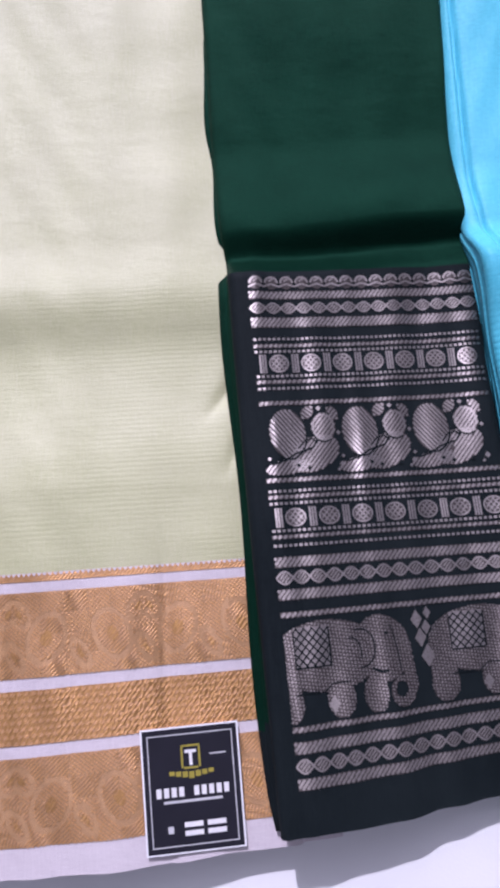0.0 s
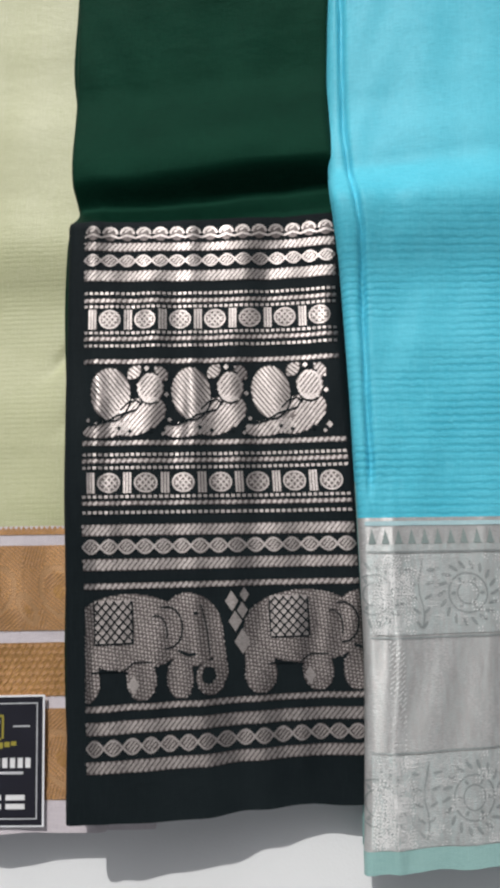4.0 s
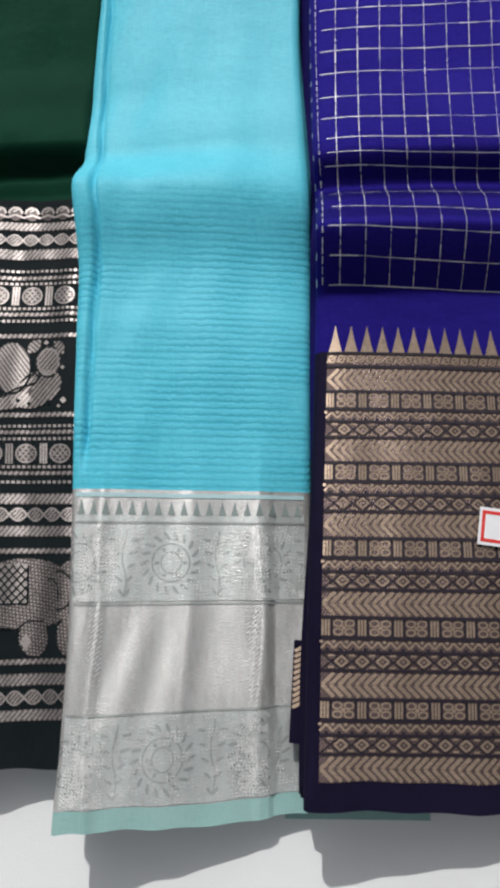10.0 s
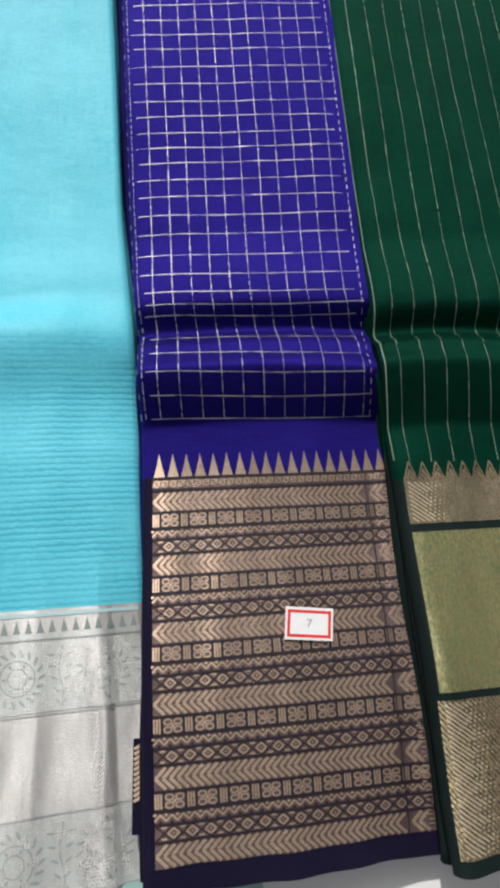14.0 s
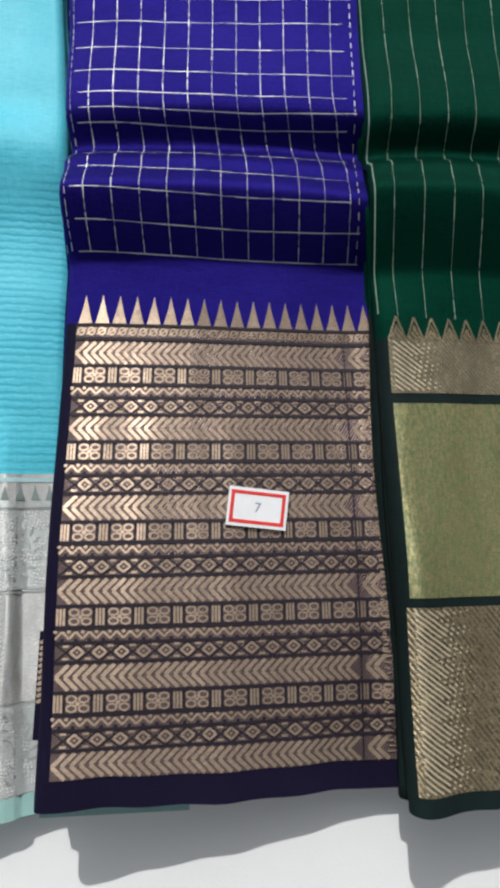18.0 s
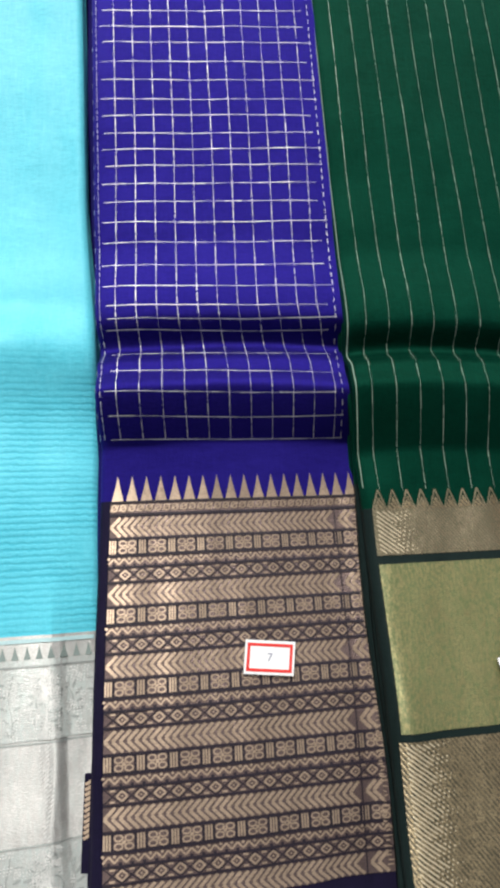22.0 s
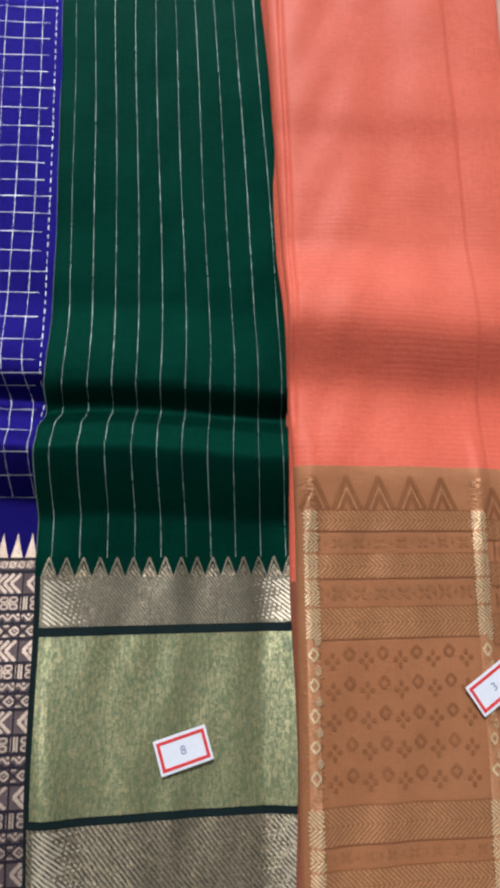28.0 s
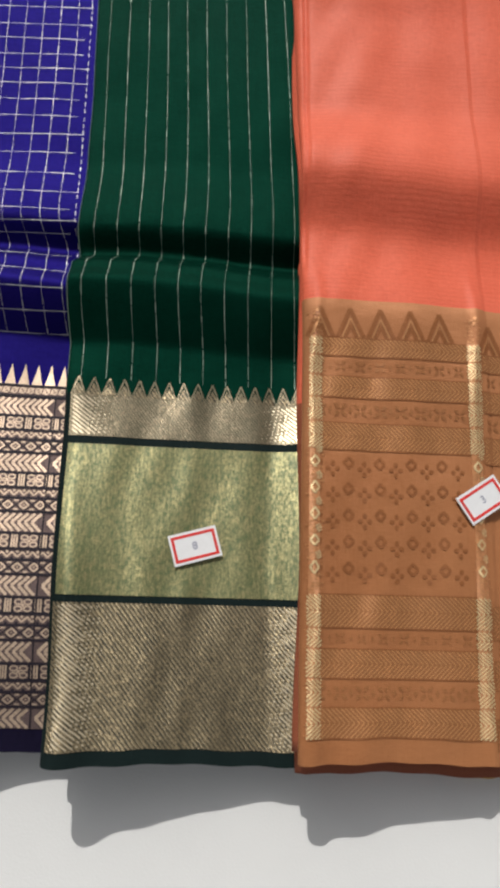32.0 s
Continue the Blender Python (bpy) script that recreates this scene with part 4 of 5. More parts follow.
medallions(C, -0.0045, 0.0265, 0.003, W - 0.003, (0.0050, 0.0432, 0.0815), Z_PALE, Z_PALE_MARK)
medallions(C, -0.0835, -0.0490, 0.003, W - 0.003, (0.0045, 0.0420, 0.0795), Z_PALE, Z_PALE_MARK)
w = Weave(C, 0.0004)      # glint of the two pressed folds, painted on the plain tissue as twill floats
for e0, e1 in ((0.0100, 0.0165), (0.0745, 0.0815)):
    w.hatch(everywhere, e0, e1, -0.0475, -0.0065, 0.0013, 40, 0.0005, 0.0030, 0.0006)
w.done("twill_glint", Z_FLECK, stuff=True)

# ---- royal-blue checked saree ----
D = Saree("saree", "royal-blue folded saree with silver checks and antique-gold border", [(-0.09, 0.2885), (0.0, 0.2905), (0.11, 0.2935), (0.16, 0.2945), (0.19, 0.2925), (0.25, 0.291), (0.42, 0.291)],
          [(-0.09, 0.424), (0.01, 0.423), (0.095, 0.421), (0.165, 0.421), (0.20, 0.421), (0.30, 0.4205), (0.42, 0.4190)], (-0.080, -0.082), 0.4120, 0.041, 0.017,
          [], 17, buckle=0.45, ripple=0.0003, droop=0.005, far=(0.0235, 0.0175), fold=((-0.01, 0.0, 0.0), (0.1275, 0.0, -0.0130), (0.1505, 0.0, 0.0050), (0.164, 0.05, -0.0010), (0.1765, 0.45, -0.0072), (0.1890, 0.62, 0.0035), (0.235, 0.92, 0.0), (0.28, 1.0, 0.0)), border=0.100, creases=((0.42, 0.03, 0.0003),), kinks=((0.90, 0.022),))
cloth_body = D.sheet("body", 0.100, 0.4120, M_INDIGO)
D.host = D.sheet("border_ground", -0.071, 0.100, M_INK, label="dark ink border ground")
D.sheet("hem", -0.080, -0.071, M_INK, label="plain ink-blue hem")
D.stack(M_NAVY, 5, M_INK, spread=0.002, lip=0.007, end=M_INK, end_v=0.035)
W = D.width
rng = random.Random(5)


def warp_at(k, v):
    """Where the k-th lengthwise thread runs: the grid narrows a little beyond the fold."""
    return 0.0127 - 0.0022 * float(smooth((0.30 - v) / 0.14)) + k * (0.01005 + 0.0006 * float(smooth((0.20 - v) / 0.04)))


for k in range(11):       # lengthwise silver threads, worn in places
    w = Weave(D, 0.0003)
    v = 0.1290
    while v < 0.4085:
        e = min(v + rng.uniform(0.0014, 0.0060), 0.4105)
        w.line((warp_at(k, v), v), (warp_at(k, e), e), rng.uniform(0.00010, 0.00036))
        v = min(e + rng.uniform(0.0002, 0.0016), 0.4105)
        w.line((warp_at(k, e), e - 0.0001), (warp_at(k, v), v + 0.0001), 0.00007)
    w.done("lengthwise_thread", Z_THREAD, parent=cloth_body)
for a, gap in ((0.0004, 0.0100), (0.0030, 0.0036), (0.1207, 0.0046), (W - 0.0022, 0.0030)):
    w = Weave(D, 0.0003)
    v = 0.1290
    while v < 0.4085:
        w.line((a, v), (a, v + min(0.0026, gap * 0.7)), rng.uniform(0.0002, 0.0004))
        v += gap * rng.uniform(0.8, 1.2)
    w.done("edge_stitching", Z_THREAD, parent=cloth_body, stuff=True)
rows = [0.1288, 0.1385, 0.1486, 0.1598, 0.1715, 0.1830, 0.1882, 0.1950, 0.2060, 0.2185, 0.2318, 0.2433, 0.2545, 0.2653, 0.2758, 0.2856, 0.2950, 0.3050, 0.3154, 0.3271, 0.3379, 0.3503, 0.3602, 0.3705, 0.3805, 0.3905, 0.4005]
for v in rows:      # cross threads, a little bowed
    w = Weave(D, 0.0003)
    a, last, bow = 0.0040 + rng.uniform(0, 0.003), 0.1175 + rng.choice((0.0, 0.0, 0.004)), rng.uniform(-0.0006, 0.0006)
    while a < last:
        e = min(a + rng.uniform(0.003, 0.014), last)
        w.line((a, v + bow * math.sin(26 * a)), (e, v + bow * math.sin(26 * e)), rng.uniform(0.00012, 0.00038))
        a = e
    w.done("cross_thread", Z_THREAD, parent=cloth_body)
g0, g1 = 0.0055, W - 0.003
temple_row(D, g0, g1, 0.0995, 0.1115, 18, Z_GOLD, width=0.84)
bands(D, "bead_ground", Z_ROSE, g0, g1, [(0.0940, 0.0988)])
w = Weave(D, 0.0006)
n = 30
p = (g1 - g0) / n
for i in range(n):      # small crossed loops
    x = g0 + p * (i + 0.5)
    w.ring(x, 0.0964, p * 0.34, 0.0015, 0.0007, 8)
    w.line((x - p * 0.5, 0.0951), (x + p * 0.5, 0.0978), 0.0006)
w.done("crossed_loop", Z_GOLD, stuff=True)
P = (0.0925 + 0.0595) / 5
right = g1 - 0.0128      # the pressed side fold begins here
for r in range(6):
    top = 0.0925 - P * r
    bands(D, "chevron_ground", Z_ROSE, g0, g1, [(top - 0.0098, top - 0.0002)], 0.00032)
    chevrons(D, g0 - 0.001, right - 0.004, top - 0.0098, top - 0.0002, 0.0031, 0.0014, Z_GOLD, 1)
    chevrons(D, right + 0.0005, g1 - 0.004, top - 0.0098, top - 0.0002, 0.0031, 0.0016, Z_GOLD, 1, "side_chevron")
    if r == 5:
        break
    lo, hi = top - 0.0176, top - 0.0106
    bands(D, "box_ground", M_LINE, g0, g1, [(lo, hi)], 0.00032)
    n = 9
    p = (g1 - g0) / n
    box, petal, bar = Weave(D, 0.0005), Weave(D, 0.0007), Weave(D, 0.0006)
    for i in range(n):
        x, m, hw, hh = g0 + p * (i + 0.62), (lo + hi) / 2, p * 0.30, (hi - lo) * 0.44
        if x + hw > g1:
            continue
        box.cut(), petal.cut(), bar.cut()
        box.rect(x - hw, x + hw, m - hh, m + hh)
        for sx in (-1, 1):      # four-petalled flower, each petal an outlined leaf towards a corner
            for sy in (-1, 1):
                petal.ring(x + sx * hw * 0.52, m + sy * hh * 0.52, hw * 0.42, hh * 0.40, 0.0007, 8)
        petal.disc(x, m, 0.0008, 0.0008, 0, 8)
        for q in (-0.585, -0.50, -0.415):
            bar.rect(x + p * q - 0.00042, x + p * q + 0.00042, lo + 0.0004, hi - 0.0004)
    box.done("flower_box", Z_ROSE)
    petal.done("box_flower", Z_GOLD)
    bar.done("triple_bar", Z_GOLD)
    lo, hi = top - 0.0229, top - 0.0184
    bands(D, "zigzag_ground", Z_ROSE, g0, g1, [(lo, hi)], 0.00032)
    n = 26
    p = (g1 - g0) / n
    z, d, ink = Weave(D, 0.0006), Weave(D, 0.0006), Weave(D, 0.0005)
    for i in range(n):
        x = g0 + p * i
        z.line((x, lo + 0.0010), (x + p / 2, hi - 0.0010), 0.0008)
        z.line((x + p / 2, hi - 0.0010), (x + p, lo + 0.0010), 0.0008)
        d.disc(x, hi - 0.0010, 0.0007, 0.0007, 0, 6)
        ink.disc(x + p / 2, lo + 0.0006, 0.0008, 0.0007, 0, 6)
    z.done("zigzag_line", Z_GOLD, stuff=True)
    d.done("dotted_line", Z_GOLD, stuff=True)
    ink.done("dark_dot", M_LINE, stuff=True)
    lo, hi = top - 0.0298, top - 0.0236
    bands(D, "diamond_ground", Z_ROSE, g0, g1, [(lo, hi)], 0.00032)
    n = 16
    p = (g1 - g0) / n
    z, d, m = Weave(D, 0.00065), Weave(D, 0.0006), (lo + hi) / 2
    for i in range(n):      # dark trellis, a light lozenge in every field
        x = g0 + p * i
        z.line((x, lo), (x + p, hi), 0.00048)
        z.line((x, hi), (x + p, lo), 0.00048)
        d.cut()
        c, ra, rv = x + p, p * 0.30, (hi - lo) * 0.32
        if c < g1 - ra:
            d.path([(c - ra, m), (c, m - rv), (c + ra, m), (c, m + rv), (c - ra, m)], 0.0008)
            d.disc(c, m, 0.0004, 0.0004, 0, 6)
        for q in (lo + 0.0009, hi - 0.0009):
            d.line((x + p * 0.36, q), (x + p * 0.64, q), 0.0008)
    z.done("dark_trellis", M_LINE, stuff=True)
    d.done("lozenge", Z_GOLD)
    bands(D, "ink_line", M_LINE, g0, g1, [(top - 0.0110, top - 0.0097), (top - 0.0186, top - 0.0173), (top - 0.0238, top - 0.0227), (top - 0.0306, top - 0.0296)], 0.0008)
bands(D, "ink_line", M_LINE, g0, g1, [(0.0926, 0.0940), (0.0987, 0.0997)], 0.0008)
for v in np.arange(-0.066, 0.092, 0.0021):      # glints on the pressed side fold, painted as short gold floats
    w = Weave(D, 0.0009)
    x = g1 - 0.0040 + rng.uniform(-0.0008, 0.0008)
    w.line((x, v), (x + rng.uniform(0.0014, 0.0030), v + rng.uniform(-0.0006, 0.0006)), rng.uniform(0.0004, 0.0009))
    w.done("gold_glint", Z_GOLD)
# dark strip painted for the shade in the gap beside the side fold
bands(D, "fold_gap_shade", M_LINE, right - 0.0003, right + 0.0003, [(-0.0690, 0.0925)], 0.0009)

# ---- emerald pinstriped saree ----
E = Saree("saree", "emerald-green pinstriped folded saree with olive and bronze gold border", [(-0.09, 0.420), (0.0, 0.418), (0.09, 0.416), (0.145, 0.4145), (0.17, 0.415), (0.20, 0.4155), (0.30, 0.4140), (0.42, 0.4120)],
          [(-0.09, 0.540), (0.10, 0.540), (0.19, 0.538), (0.25, 0.535), (0.42, 0.5255)], (-0.0805, -0.083), 0.4195, 0.040, 0.018,
          [], 23, buckle=0.5, droop=0.004, far=(0.022, 0.019), fold=((-0.01, 0.0, 0.0), (0.117, 0.0, -0.0100), (0.146, 0.0, 0.0025), (0.157, 0.05, -0.0010), (0.1680, 0.42, -0.0075), (0.1800, 0.60, 0.0032), (0.225, 0.90, 0.0), (0.27, 1.0, 0.0)), border=0.090, lean=0.002, creases=((0.05, 0.08, 0.0036), (0.50, 0.04, 0.0005)), kinks=((0.83, 0.036),))
cloth_body = E.sheet("body", 0.090, 0.4195, M_EMERALD)
E.host = E.sheet("border_ground", -0.075, 0.090, M_PINE, label="dark green border ground")
E.sheet("hem", -0.0815, -0.075, M_PINE, label="plain dark pine hem")
E.stack(M_EMERALD, 5, M_PINE, spread=0.002, end=M_PINE, end_v=0.09)
W = E.width
for k in range(10):
    a = 0.0100 + k * 0.01142
    w = Weave(E, 0.0003)
    v = 0.0985
    while v < 0.4150:
        e, slip = min(v + rng.uniform(0.0015, 0.0070), 0.4168), -0.0016 * float(smooth((0.20 - v) / 0.06)) + 0.0003 * math.sin(40 * v + k)
        w.line((a + slip, v), (a + slip, e), rng.uniform(0.00010, 0.00032))
        v = min(e + rng.choice((0.0002, 0.0004, 0.0009, 0.0016)), 0.4169)
        w.line((a + slip, e - 0.0001), (a + slip, v + 0.0001), 0.00007)
    w.done("pinstripe", Z_PIN, parent=cloth_body)
w = Weave(E, 0.0003)
w.rect(0.0010, 0.0014, 0.10, 0.4180)
w.done("selvage_line", Z_PIN, parent=cloth_body)
bands(E, "dark_end", M_PINE, 0.002, W - 0.003, [(0.4160, 0.4190)], 0.0004)
g0, g1 = 0.0038, W - 0.004
temple_row(E, g0, g1, 0.0895, 0.0985, 16, Z_TEMPLE, notch=True)
temple_row(E, g0, g1, 0.0895, 0.0955, 16, Z_BRONZE, "temple_ground")
bands(E, "gold_band", Z_TEMPLE, g0, g1, [(0.0682, 0.0896)])
bands(E, "olive_band", Z_OLIVE, 0.0040, g1, [(-0.0078, 0.0642)], label="olive-gold tissue band")
bands(E, "bronze_band", Z_BRONZE, g0 - 0.001, g1, [(-0.0750, -0.0112)], label="bronze-gold twill band")

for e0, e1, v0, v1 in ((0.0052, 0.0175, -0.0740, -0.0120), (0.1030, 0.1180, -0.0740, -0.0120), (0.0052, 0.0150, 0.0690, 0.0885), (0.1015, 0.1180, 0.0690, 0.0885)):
    w = Weave(E, 0.0006)      # shine painted on the pressed side folds: close bright slanting floats, ragged inwards
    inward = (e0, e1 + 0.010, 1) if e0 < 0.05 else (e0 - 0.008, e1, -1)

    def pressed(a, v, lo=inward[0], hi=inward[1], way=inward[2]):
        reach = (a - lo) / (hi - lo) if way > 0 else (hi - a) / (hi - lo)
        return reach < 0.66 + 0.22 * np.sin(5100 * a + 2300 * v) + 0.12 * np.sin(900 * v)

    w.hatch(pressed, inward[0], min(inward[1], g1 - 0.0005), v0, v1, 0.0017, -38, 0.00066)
    w.done("fold_shine", Z_GOLD_SHINE, stuff=True)

# ---- coral saree with peach-gold border ----
F = Saree("saree", "coral folded saree with peach-gold border of chevrons and small flowers", [(-0.09, 0.532), (0.01, 0.533), (0.12, 0.534), (0.16, 0.533), (0.22, 0.5325), (0.42, 0.5250)],
          [(-0.09, 0.655), (0.10, 0.657), (0.42, 0.656)], (-0.0765, -0.079), 0.4195, 0.041, 0.020,
          [(0.33, 0.31, 0.0012, 0.04)], 29, far=(0.031, 0.022), fold=((0.13, 0.0, 0.0), (0.1739, 0.0, -0.006), (0.174, 0.0, -0.006), (0.210, 0.0, 0.0065), (0.255, 1.0, 0.001)), border=0.138, creases=((0.700, 0.022, 0.0020), (0.050, 0.03, 0.0018)), ripple=0.0008, steps=((0.742, 0.0011, 0.5),),
          grooves=(([(0.15, 0.012), (0.22, 0.03), (0.30, 0.045), (0.42, 0.06)], 0.008, 0.0022),))
F.sheet("body", 0.138, 0.4195, M_CORAL)
F.host = F.sheet("border_ground", -0.067, 0.138, M_PEACH, label="peach border ground")
F.sheet("hem", -0.0775, -0.067, M_PEACH, label="plain peach hem")
F.stack(M_CORAL, 5, M_PEACH, spread=0.0015, end=M_CORAL_SHADE, end_v=0.07, poke=0.0108)
W = F.width
g0, g1 = 0.0035, W - 0.003
CHEVRON_ROWS = ((0.1087, 0.1175), (0.0878, 0.0980), (0.0620, 0.0748), (-0.0200, -0.0056), (-0.0418, -0.0296), (-0.0668, -0.0544))
FLOWER_ROWS = ((0.0990, 0.1080), (0.0758, 0.0870), (-0.0288, -0.0206), (-0.0536, -0.0424))
for b0, b1, drop in ((g0, 0.0832, 0.0), (0.0905, g1, -0.0042)):      # beyond the side fold a lower layer shows, a little out of line
    dark, light = Weave(F, 0.00034), Weave(F, 0.0005)
    n = int((b1 - b0) / 0.0152 + 0.5)
    for i in range(n):       # nested triangles
        x, base, tip = b0 + 0.0051 + 0.0152 * i, 0.1183 + drop, 0.1330 + drop
        if x + 0.0068 > b1 + 0.003:
            continue
        dark.cut(), light.cut()
        for w, q, th in ((dark, 1.0, 0.0020), (light, 0.66, 0.0008), (dark, 0.42, 0.0016)):
            w.line((x - 0.0066 * q, base), (x, base + (tip - base) * q), th)
            w.line((x + 0.0066 * q, base), (x, base + (tip - base) * q), th)
    dark.done("triangle", Z_PEACH_MOTIF)
    light.done("triangle_line", Z_PEACH_LIGHT)
    for v0, v1 in CHEVRON_ROWS:
        bands(F, "chevron_ground", Z_PEACH_DIM, b0, b1, [(v0 + drop, v1 + drop)])
        w = Weave(F, 0.00042)
        m, reach = (v0 + v1) / 2 + drop, (v1 - v0) / 2
        for sign, lo, hi in ((1, v0 + drop, m), (-1, m, v1 + drop)):
            w.hatch(everywhere, b0 + 0.0004, b1 - 0.0004, lo, hi, 0.0015, 44 * sign, 0.00062)
        w.done("chevron_thread", Z_PEACH_LIGHT, stuff=True)
        bands(F, "border_line", Z_PEACH_MOTIF, b0, b1, [(v0 + drop - 0.0005, v0 + drop), (v1 + drop, v1 + drop + 0.0005)], 0.00036)
    for v0, v1 in FLOWER_ROWS:
        n = max(1, int((b1 - b0) / 0.0092))
        p = (b1 - b0) / n
        w = Weave(F, 0.00032)
        for i in range(n):
            x, m, r = b0 + p * (i + 0.5), (v0 + v1) / 2 + drop, (v1 - v0) * 0.22
            w.cut()
            for t in (0.785, 2.356, 3.927, 5.498):
                w.disc(x + r * math.cos(t), m + r * math.sin(t), r * 0.72, r * 0.36, t, 8)
            w.poly([(x + p * 0.5 - r * 0.4, m), (x + p * 0.5, m - r * 0.8), (x + p * 0.5 + r * 0.4, m), (x + p * 0.5, m + r * 0.8)])
        w.done("flower_motif", Z_PEACH_DIM)
for r in range(6):        # outlined diamonds and four-petalled flowers, set in turn
    w = Weave(F, 0.00034)
    for i in range(5):
        x, v = 0.0071 + 0.0153 * i, 0.0557 - 0.0123 * r
        if v > -0.003:
            w.cut()
            w.path([(x - 0.0024, v), (x, v - 0.0027), (x + 0.0024, v), (x, v + 0.0027), (x - 0.0024, v)], 0.0013)
        x, v = x + 0.0077, v + 0.0031
        if v > -0.002:
            w.cut()
            for t in (0.0, 1.571, 3.142, 4.712):
                w.disc(x + 0.0022 * math.cos(t), v - 0.0061 + 0.0025 * math.sin(t), 0.0013, 0.0011, t, 8)
    w.done("small_flower", Z_PEACH_MOTIF)
for e0, e1 in ((0.0026, 0.0100), (0.0822, 0.0902)):      # shine of the pressed side folds, painted in lighter thread colours
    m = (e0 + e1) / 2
    bands(F, "fold_shine", Z_PEACH_SHINE, e0 + 0.0010, e1 - 0.0014, [(-0.0662, 0.1183)], 0.00046)
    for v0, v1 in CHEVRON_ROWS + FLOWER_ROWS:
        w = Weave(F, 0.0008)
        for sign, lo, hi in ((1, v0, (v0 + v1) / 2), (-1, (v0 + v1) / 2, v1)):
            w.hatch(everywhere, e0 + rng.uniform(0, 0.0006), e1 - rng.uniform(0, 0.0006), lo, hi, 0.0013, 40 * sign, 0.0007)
        w.done("chevron_glint", Z_PEACH_GLINT, stuff=True)
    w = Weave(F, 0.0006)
    for k in range(760):         # broken bright strokes as painted glints, thickest along the fold
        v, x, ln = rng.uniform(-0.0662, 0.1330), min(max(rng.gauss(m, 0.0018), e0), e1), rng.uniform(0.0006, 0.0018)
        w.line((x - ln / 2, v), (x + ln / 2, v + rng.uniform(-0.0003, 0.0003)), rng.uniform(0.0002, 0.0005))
    w.done("edge_glint", Z_PEACH_LIGHT, stuff=True)
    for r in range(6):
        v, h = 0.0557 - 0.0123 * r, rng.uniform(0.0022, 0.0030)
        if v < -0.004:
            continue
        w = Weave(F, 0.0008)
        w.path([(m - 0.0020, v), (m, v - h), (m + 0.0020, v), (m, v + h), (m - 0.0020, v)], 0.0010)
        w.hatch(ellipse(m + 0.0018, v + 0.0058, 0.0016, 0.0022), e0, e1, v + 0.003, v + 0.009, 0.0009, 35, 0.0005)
        w.done("diamond_glint", Z_PEACH_GLINT)

# ---- edge of the next saree ----
G = Saree("saree", "beige folded saree at the end of the row", [(-0.09, 0.652), (0.42, 0.655)], [(-0.09, 0.775), (0.42, 0.775)], (-0.081, -0.081), 0.408, 0.026, 0.018, [], 31)
G.sheet("body", -0.081, 0.408, M_BEIGE, step=0.006)
G.stack(M_BEIGE, 4)
G.under_fold(0.606, 0.664, -0.0890, -0.0600, 0.0032, M_MUSTARD)


# ---- price stickers and the brand card ----
def flat_box(cloth_z, x, y, turn, w, h, thick, material, name, parent, lift=0.0, tilt=0.0, label=""):
    """A thin sheet w x h, centred at x, y, following a gentle slope across."""
    c, s = math.cos(turn), math.sin(turn)
    verts, faces, n = [], [], 7
    for layer in (thick, 0.0):
        for j in range(n):
            for i in range(n):
                px, py = (i / (n - 1) - 0.5) * w, (j / (n - 1) - 0.5) * h
                gx, gy = px * c - py * s, px * s + py * c
                verts.append((x + gx, y + gy, cloth_z + lift + layer + tilt * gx))
    m = n * n
    for j in range(n - 1):
        for i in range(n - 1):
            q = j * n + i
            faces.append((q, q + 1, q + n + 1, q + n))
            faces.append((m + q, m + q + n, m + q + n + 1, m + q + 1))
    ring = list(range(n)) + [j * n + n - 1 for j in range(1, n)] + [m - 1 - i for i in range(1, n)] + [j * n for j in range(n - 2, 0, -1)]
    for a, b in zip(ring, ring[1:] + ring[:1]):
        faces.append((b, a, m + a, m + b))
    return part(name, verts, faces, material, parent, label, smooth=False)


def lettering(text, size, x, y, z, turn, material, parent, name, tilt=0.0):
    curve = bpy.data.curves.new("text", "FONT")
    curve.body, curve.size, curve.align_x, curve.align_y = text, size, "CENTER", "CENTER"
    tmp = new("text", curve)
    me = bpy.data.meshes.new_from_object(tmp.evaluated_get(bpy.context.evaluated_depsgraph_get()))
    bpy.data.objects.remove(tmp)
    c, s = math.cos(turn), math.sin(turn)
    verts = [(x + v.co.x * c - v.co.y * s, y + v.co.x * s + v.co.y * c, z + tilt * (v.co.x * c - v.co.y * s)) for v in me.vertices]
    faces = [tuple(p.vertices) for p in me.polygons]
    bpy.data.meshes.remove(me)
    return part(name, verts, faces, material, parent, smooth=False)


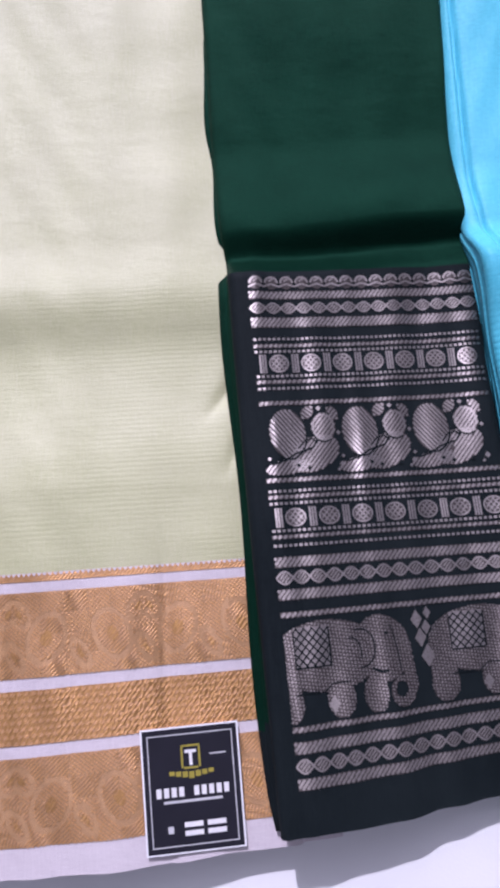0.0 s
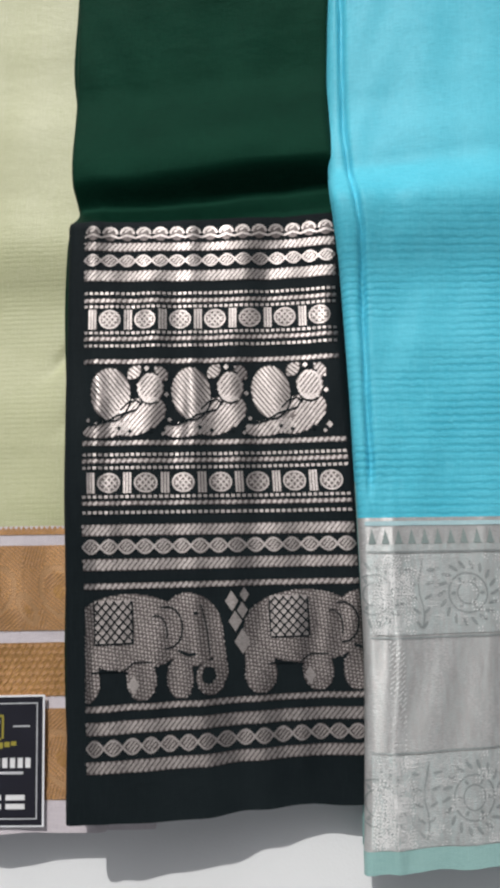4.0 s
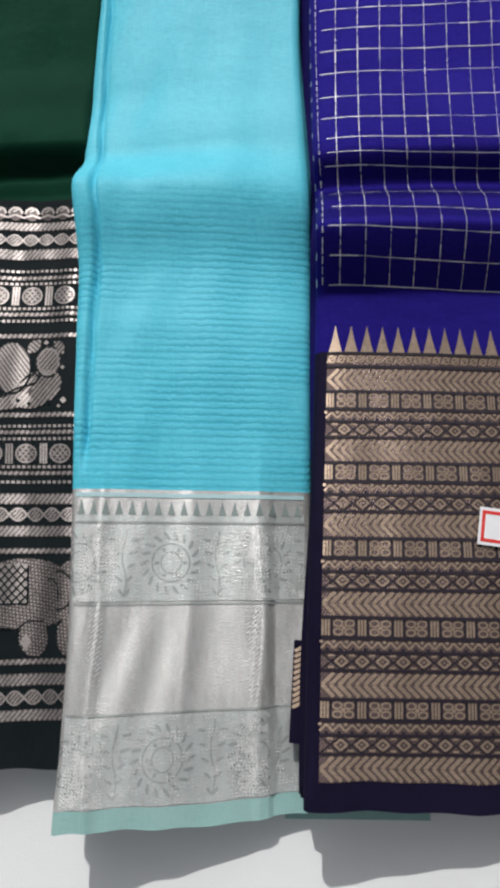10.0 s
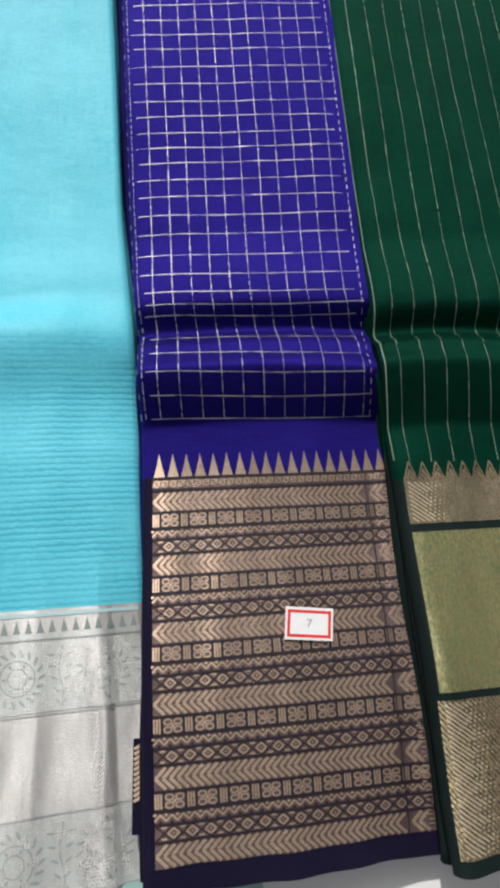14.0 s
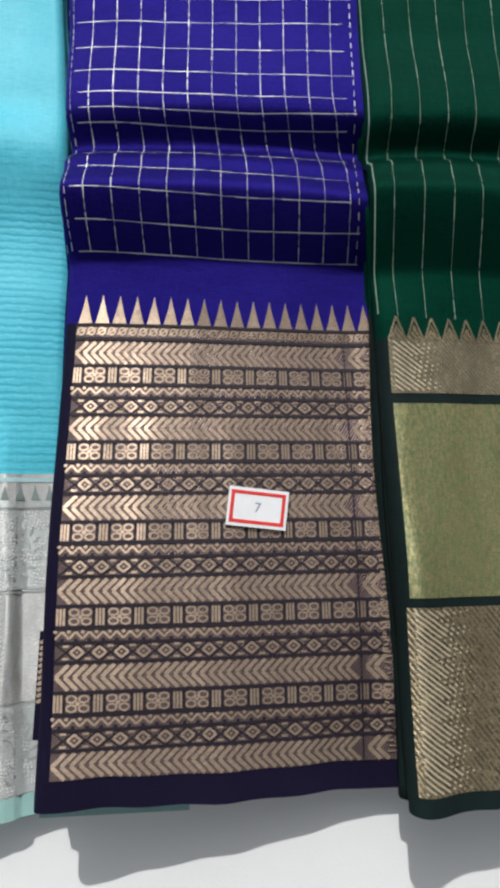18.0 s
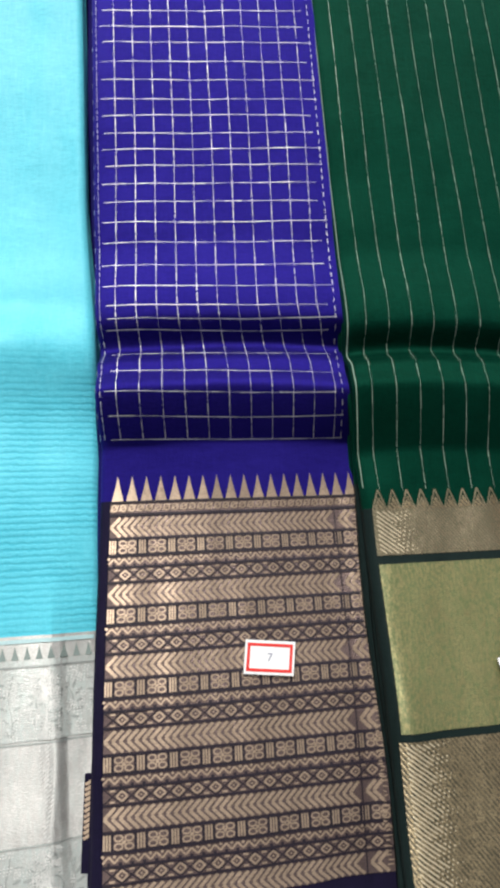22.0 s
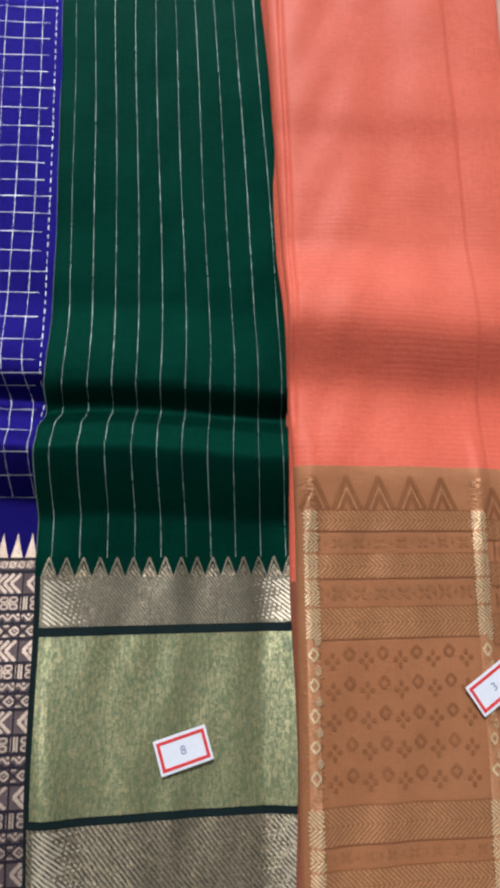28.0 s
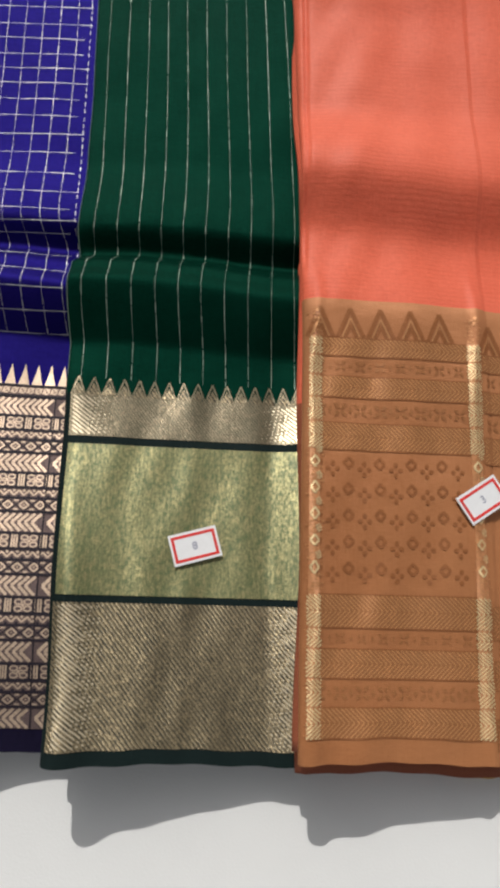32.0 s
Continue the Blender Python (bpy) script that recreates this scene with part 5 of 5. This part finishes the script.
def sticker(cloth, x, y, turn, digit, label):
    u = (x - float(cloth.edges(y)[0])) / float(cloth.edges(y)[1] - cloth.edges(y)[0])
    tilt = (cloth.zr - cloth.zl) / cloth.width
    rests = [cloth.at(u + du, y + dv) for du in (-0.1, -0.05, 0, 0.05, 0.1) for dv in (-0.008, 0, 0.008)]
    z = float(max(q[2] - tilt * (q[0] - x) for q in rests)) + 0.0016      # lies on the highest threads under it
    ob = thing("price_sticker", (x, y, z), label, "price sticker", "price stickers on the sarees")
    w, h = 0.0228, 0.0148
    paper = flat_box(z, x, y, turn, w, h, 0.0003, M_PAPER, "paper", ob, 0, tilt)
    c, s = math.cos(turn), math.sin(turn)
    for px, py, bw, bh in ((0, h / 2 - 0.0019, w - 0.0020, 0.0013), (0, -h / 2 + 0.0019, w - 0.0020, 0.0013),
                           (-w / 2 + 0.0017, 0, 0.0013, h - 0.0051), (w / 2 - 0.0017, 0, 0.0013, h - 0.0051)):
        gx, gy = px * c - py * s, px * s + py * c
        flat_box(z + tilt * gx, x + gx, y + gy, turn, bw, bh, 0.00012, M_RED, "red_frame_bar", paper, 0.00031, tilt)
    lettering(digit, 0.0052, x, y, z + 0.00045, turn, M_PEN, paper, "handwritten_number", tilt)
    return ob


# the end of an inner fold of the royal-blue saree, with a corner of its gold border
fold = flat_box(0.0185, 0.2864, -0.0400, radians(-3), 0.0062, 0.040, 0.0022, M_INK, "inner_fold_end", D.ob, label="inner fold end with a gold border corner")
for k in range(11):
    flat_box(0.0185, 0.2856 + 0.00011 * k, -0.0450 + 0.0022 * k, radians(28), 0.0046, 0.0013, 0.0003, Z_GOLD, "gold_stroke", fold, 0.0023)

# the lowest fold of the sky-blue saree reaches under its neighbour
flat_box(0.0004, 0.3080, -0.0610, radians(2.4), 0.060, 0.066, 0.0010, M_AQUA, "under_fold", C.ob, label="plain aqua under-fold")


def loose_thread(cloth, pts, material):
    """A frayed end of yarn, lying on the sheet by the hem."""
    verts, faces = [], []
    for x, y, z in pts:
        for k in range(4):
            verts.append((x + 0.00013 * math.cos(1.5708 * k), y + 0.00008 * k, z + 0.00013 * math.sin(1.5708 * k)))
    for j in range(len(pts) - 1):
        for k in range(4):
            q, r = 4 * j + k, 4 * j + (k + 1) % 4
            faces.append((q, r, r + 4, q + 4))
    part("loose_thread", verts, faces, material, cloth.ob)


for cloth, x, y, n, material in ((B, 0.176, -0.073, 5, M_BLACK), (B, 0.181, -0.072, 4, M_BLACK), (C, 0.262, -0.091, 4, M_AQUA), (C, 0.201, -0.093, 5, M_AQUA), (A, 0.045, -0.093, 4, M_CREAM_HEM), (D, 0.338, -0.081, 4, M_INK)):
    loose_thread(cloth, [(x + 0.0009 * math.sin(1.7 * k + 40 * x), y - 0.0016 * k, max(0.0006, 0.010 - 0.004 * k)) for k in range(n)], material)

sticker(D, 0.3688, 0.0258, radians(-7), "7", "white price sticker with red frame and a handwritten 7")
sticker(E, 0.4836, 0.0160, radians(15.5), "8", "white price sticker with red frame and a handwritten 8")
sticker(F, 0.6200, 0.0400, radians(33), "3", "white price sticker with red frame and a handwritten 3")

cx, cy, turn = 0.0282, -0.0630, radians(1.0)
cz = float(A.at(0.72, cy)[2]) + 0.002
card = thing("brand_card", (cx, cy, cz), "black card with white edge, gold crest and plain bars for print", "card")
tl = -0.11
flat_box(cz, cx, cy, turn, 0.0455, 0.0555, 0.0004, M_PAPER, "card_stock", card, 0, tl)
face = flat_box(cz, cx, cy, turn, 0.0438, 0.0540, 0.0001, M_CARD, "black_print", card, 0.00042, tl)


def printed(px, py, w, h, material, name):
    c, s = math.cos(turn), math.sin(turn)
    gx, gy = px * c - py * s, px * s + py * c
    flat_box(cz + tl * gx, cx + gx, cy + gy, turn, w, h, 0.00008, material, name, face, 0.00054, tl)


for px, py, w, h in ((0, 0.0243, 0.0395, 0.0005), (0, -0.0243, 0.0395, 0.0005), (-0.0195, 0, 0.0005, 0.0482), (0.0195, 0, 0.0005, 0.0482)):
    printed(px, py, w, h, M_GREYPRINT, "frame_line")
for k in range(10):          # the name, as plain bars
    if k != 4:
        printed(-0.0155 + k * 0.00345, -0.0010, 0.0023, 0.0042, M_WHITEPRINT, "name_bar")
printed(0.0, -0.0052, 0.027, 0.0011, M_GREYPRINT, "subtitle_bar")
printed(0.0125, 0.0145, 0.0075, 0.0006, M_GREYPRINT, "small_bar")
for py in (-0.0155, -0.0192):
    printed(-0.0005, py, 0.0085, 0.0022, M_WHITEPRINT, "number_bar")
    printed(0.0100, py, 0.0085, 0.0022, M_WHITEPRINT, "number_bar")
printed(-0.0110, -0.0172, 0.0026, 0.0030, M_GREYPRINT, "round_mark")
for px, py, w, h in ((0, 0.0190, 0.0085, 0.0009), (-0.0040, 0.0140, 0.0009, 0.0095), (0.0040, 0.0140, 0.0009, 0.0095), (0, 0.0092, 0.0065, 0.0009)):
    printed(px, py, w, h, M_GOLDPRINT, "crest_frame")
printed(0, 0.0165, 0.0052, 0.0014, M_WHITEPRINT, "crest_bar")
printed(0, 0.0132, 0.0014, 0.0060, M_WHITEPRINT, "crest_bar")
for k in range(7):
    printed(-0.0090 + 0.0030 * k, 0.0060 + 0.0004 * abs(k - 3), 0.0024, 0.0018 + 0.0004 * (3 - abs(k - 3)), M_GOLDPRINT, "laurel_leaf")
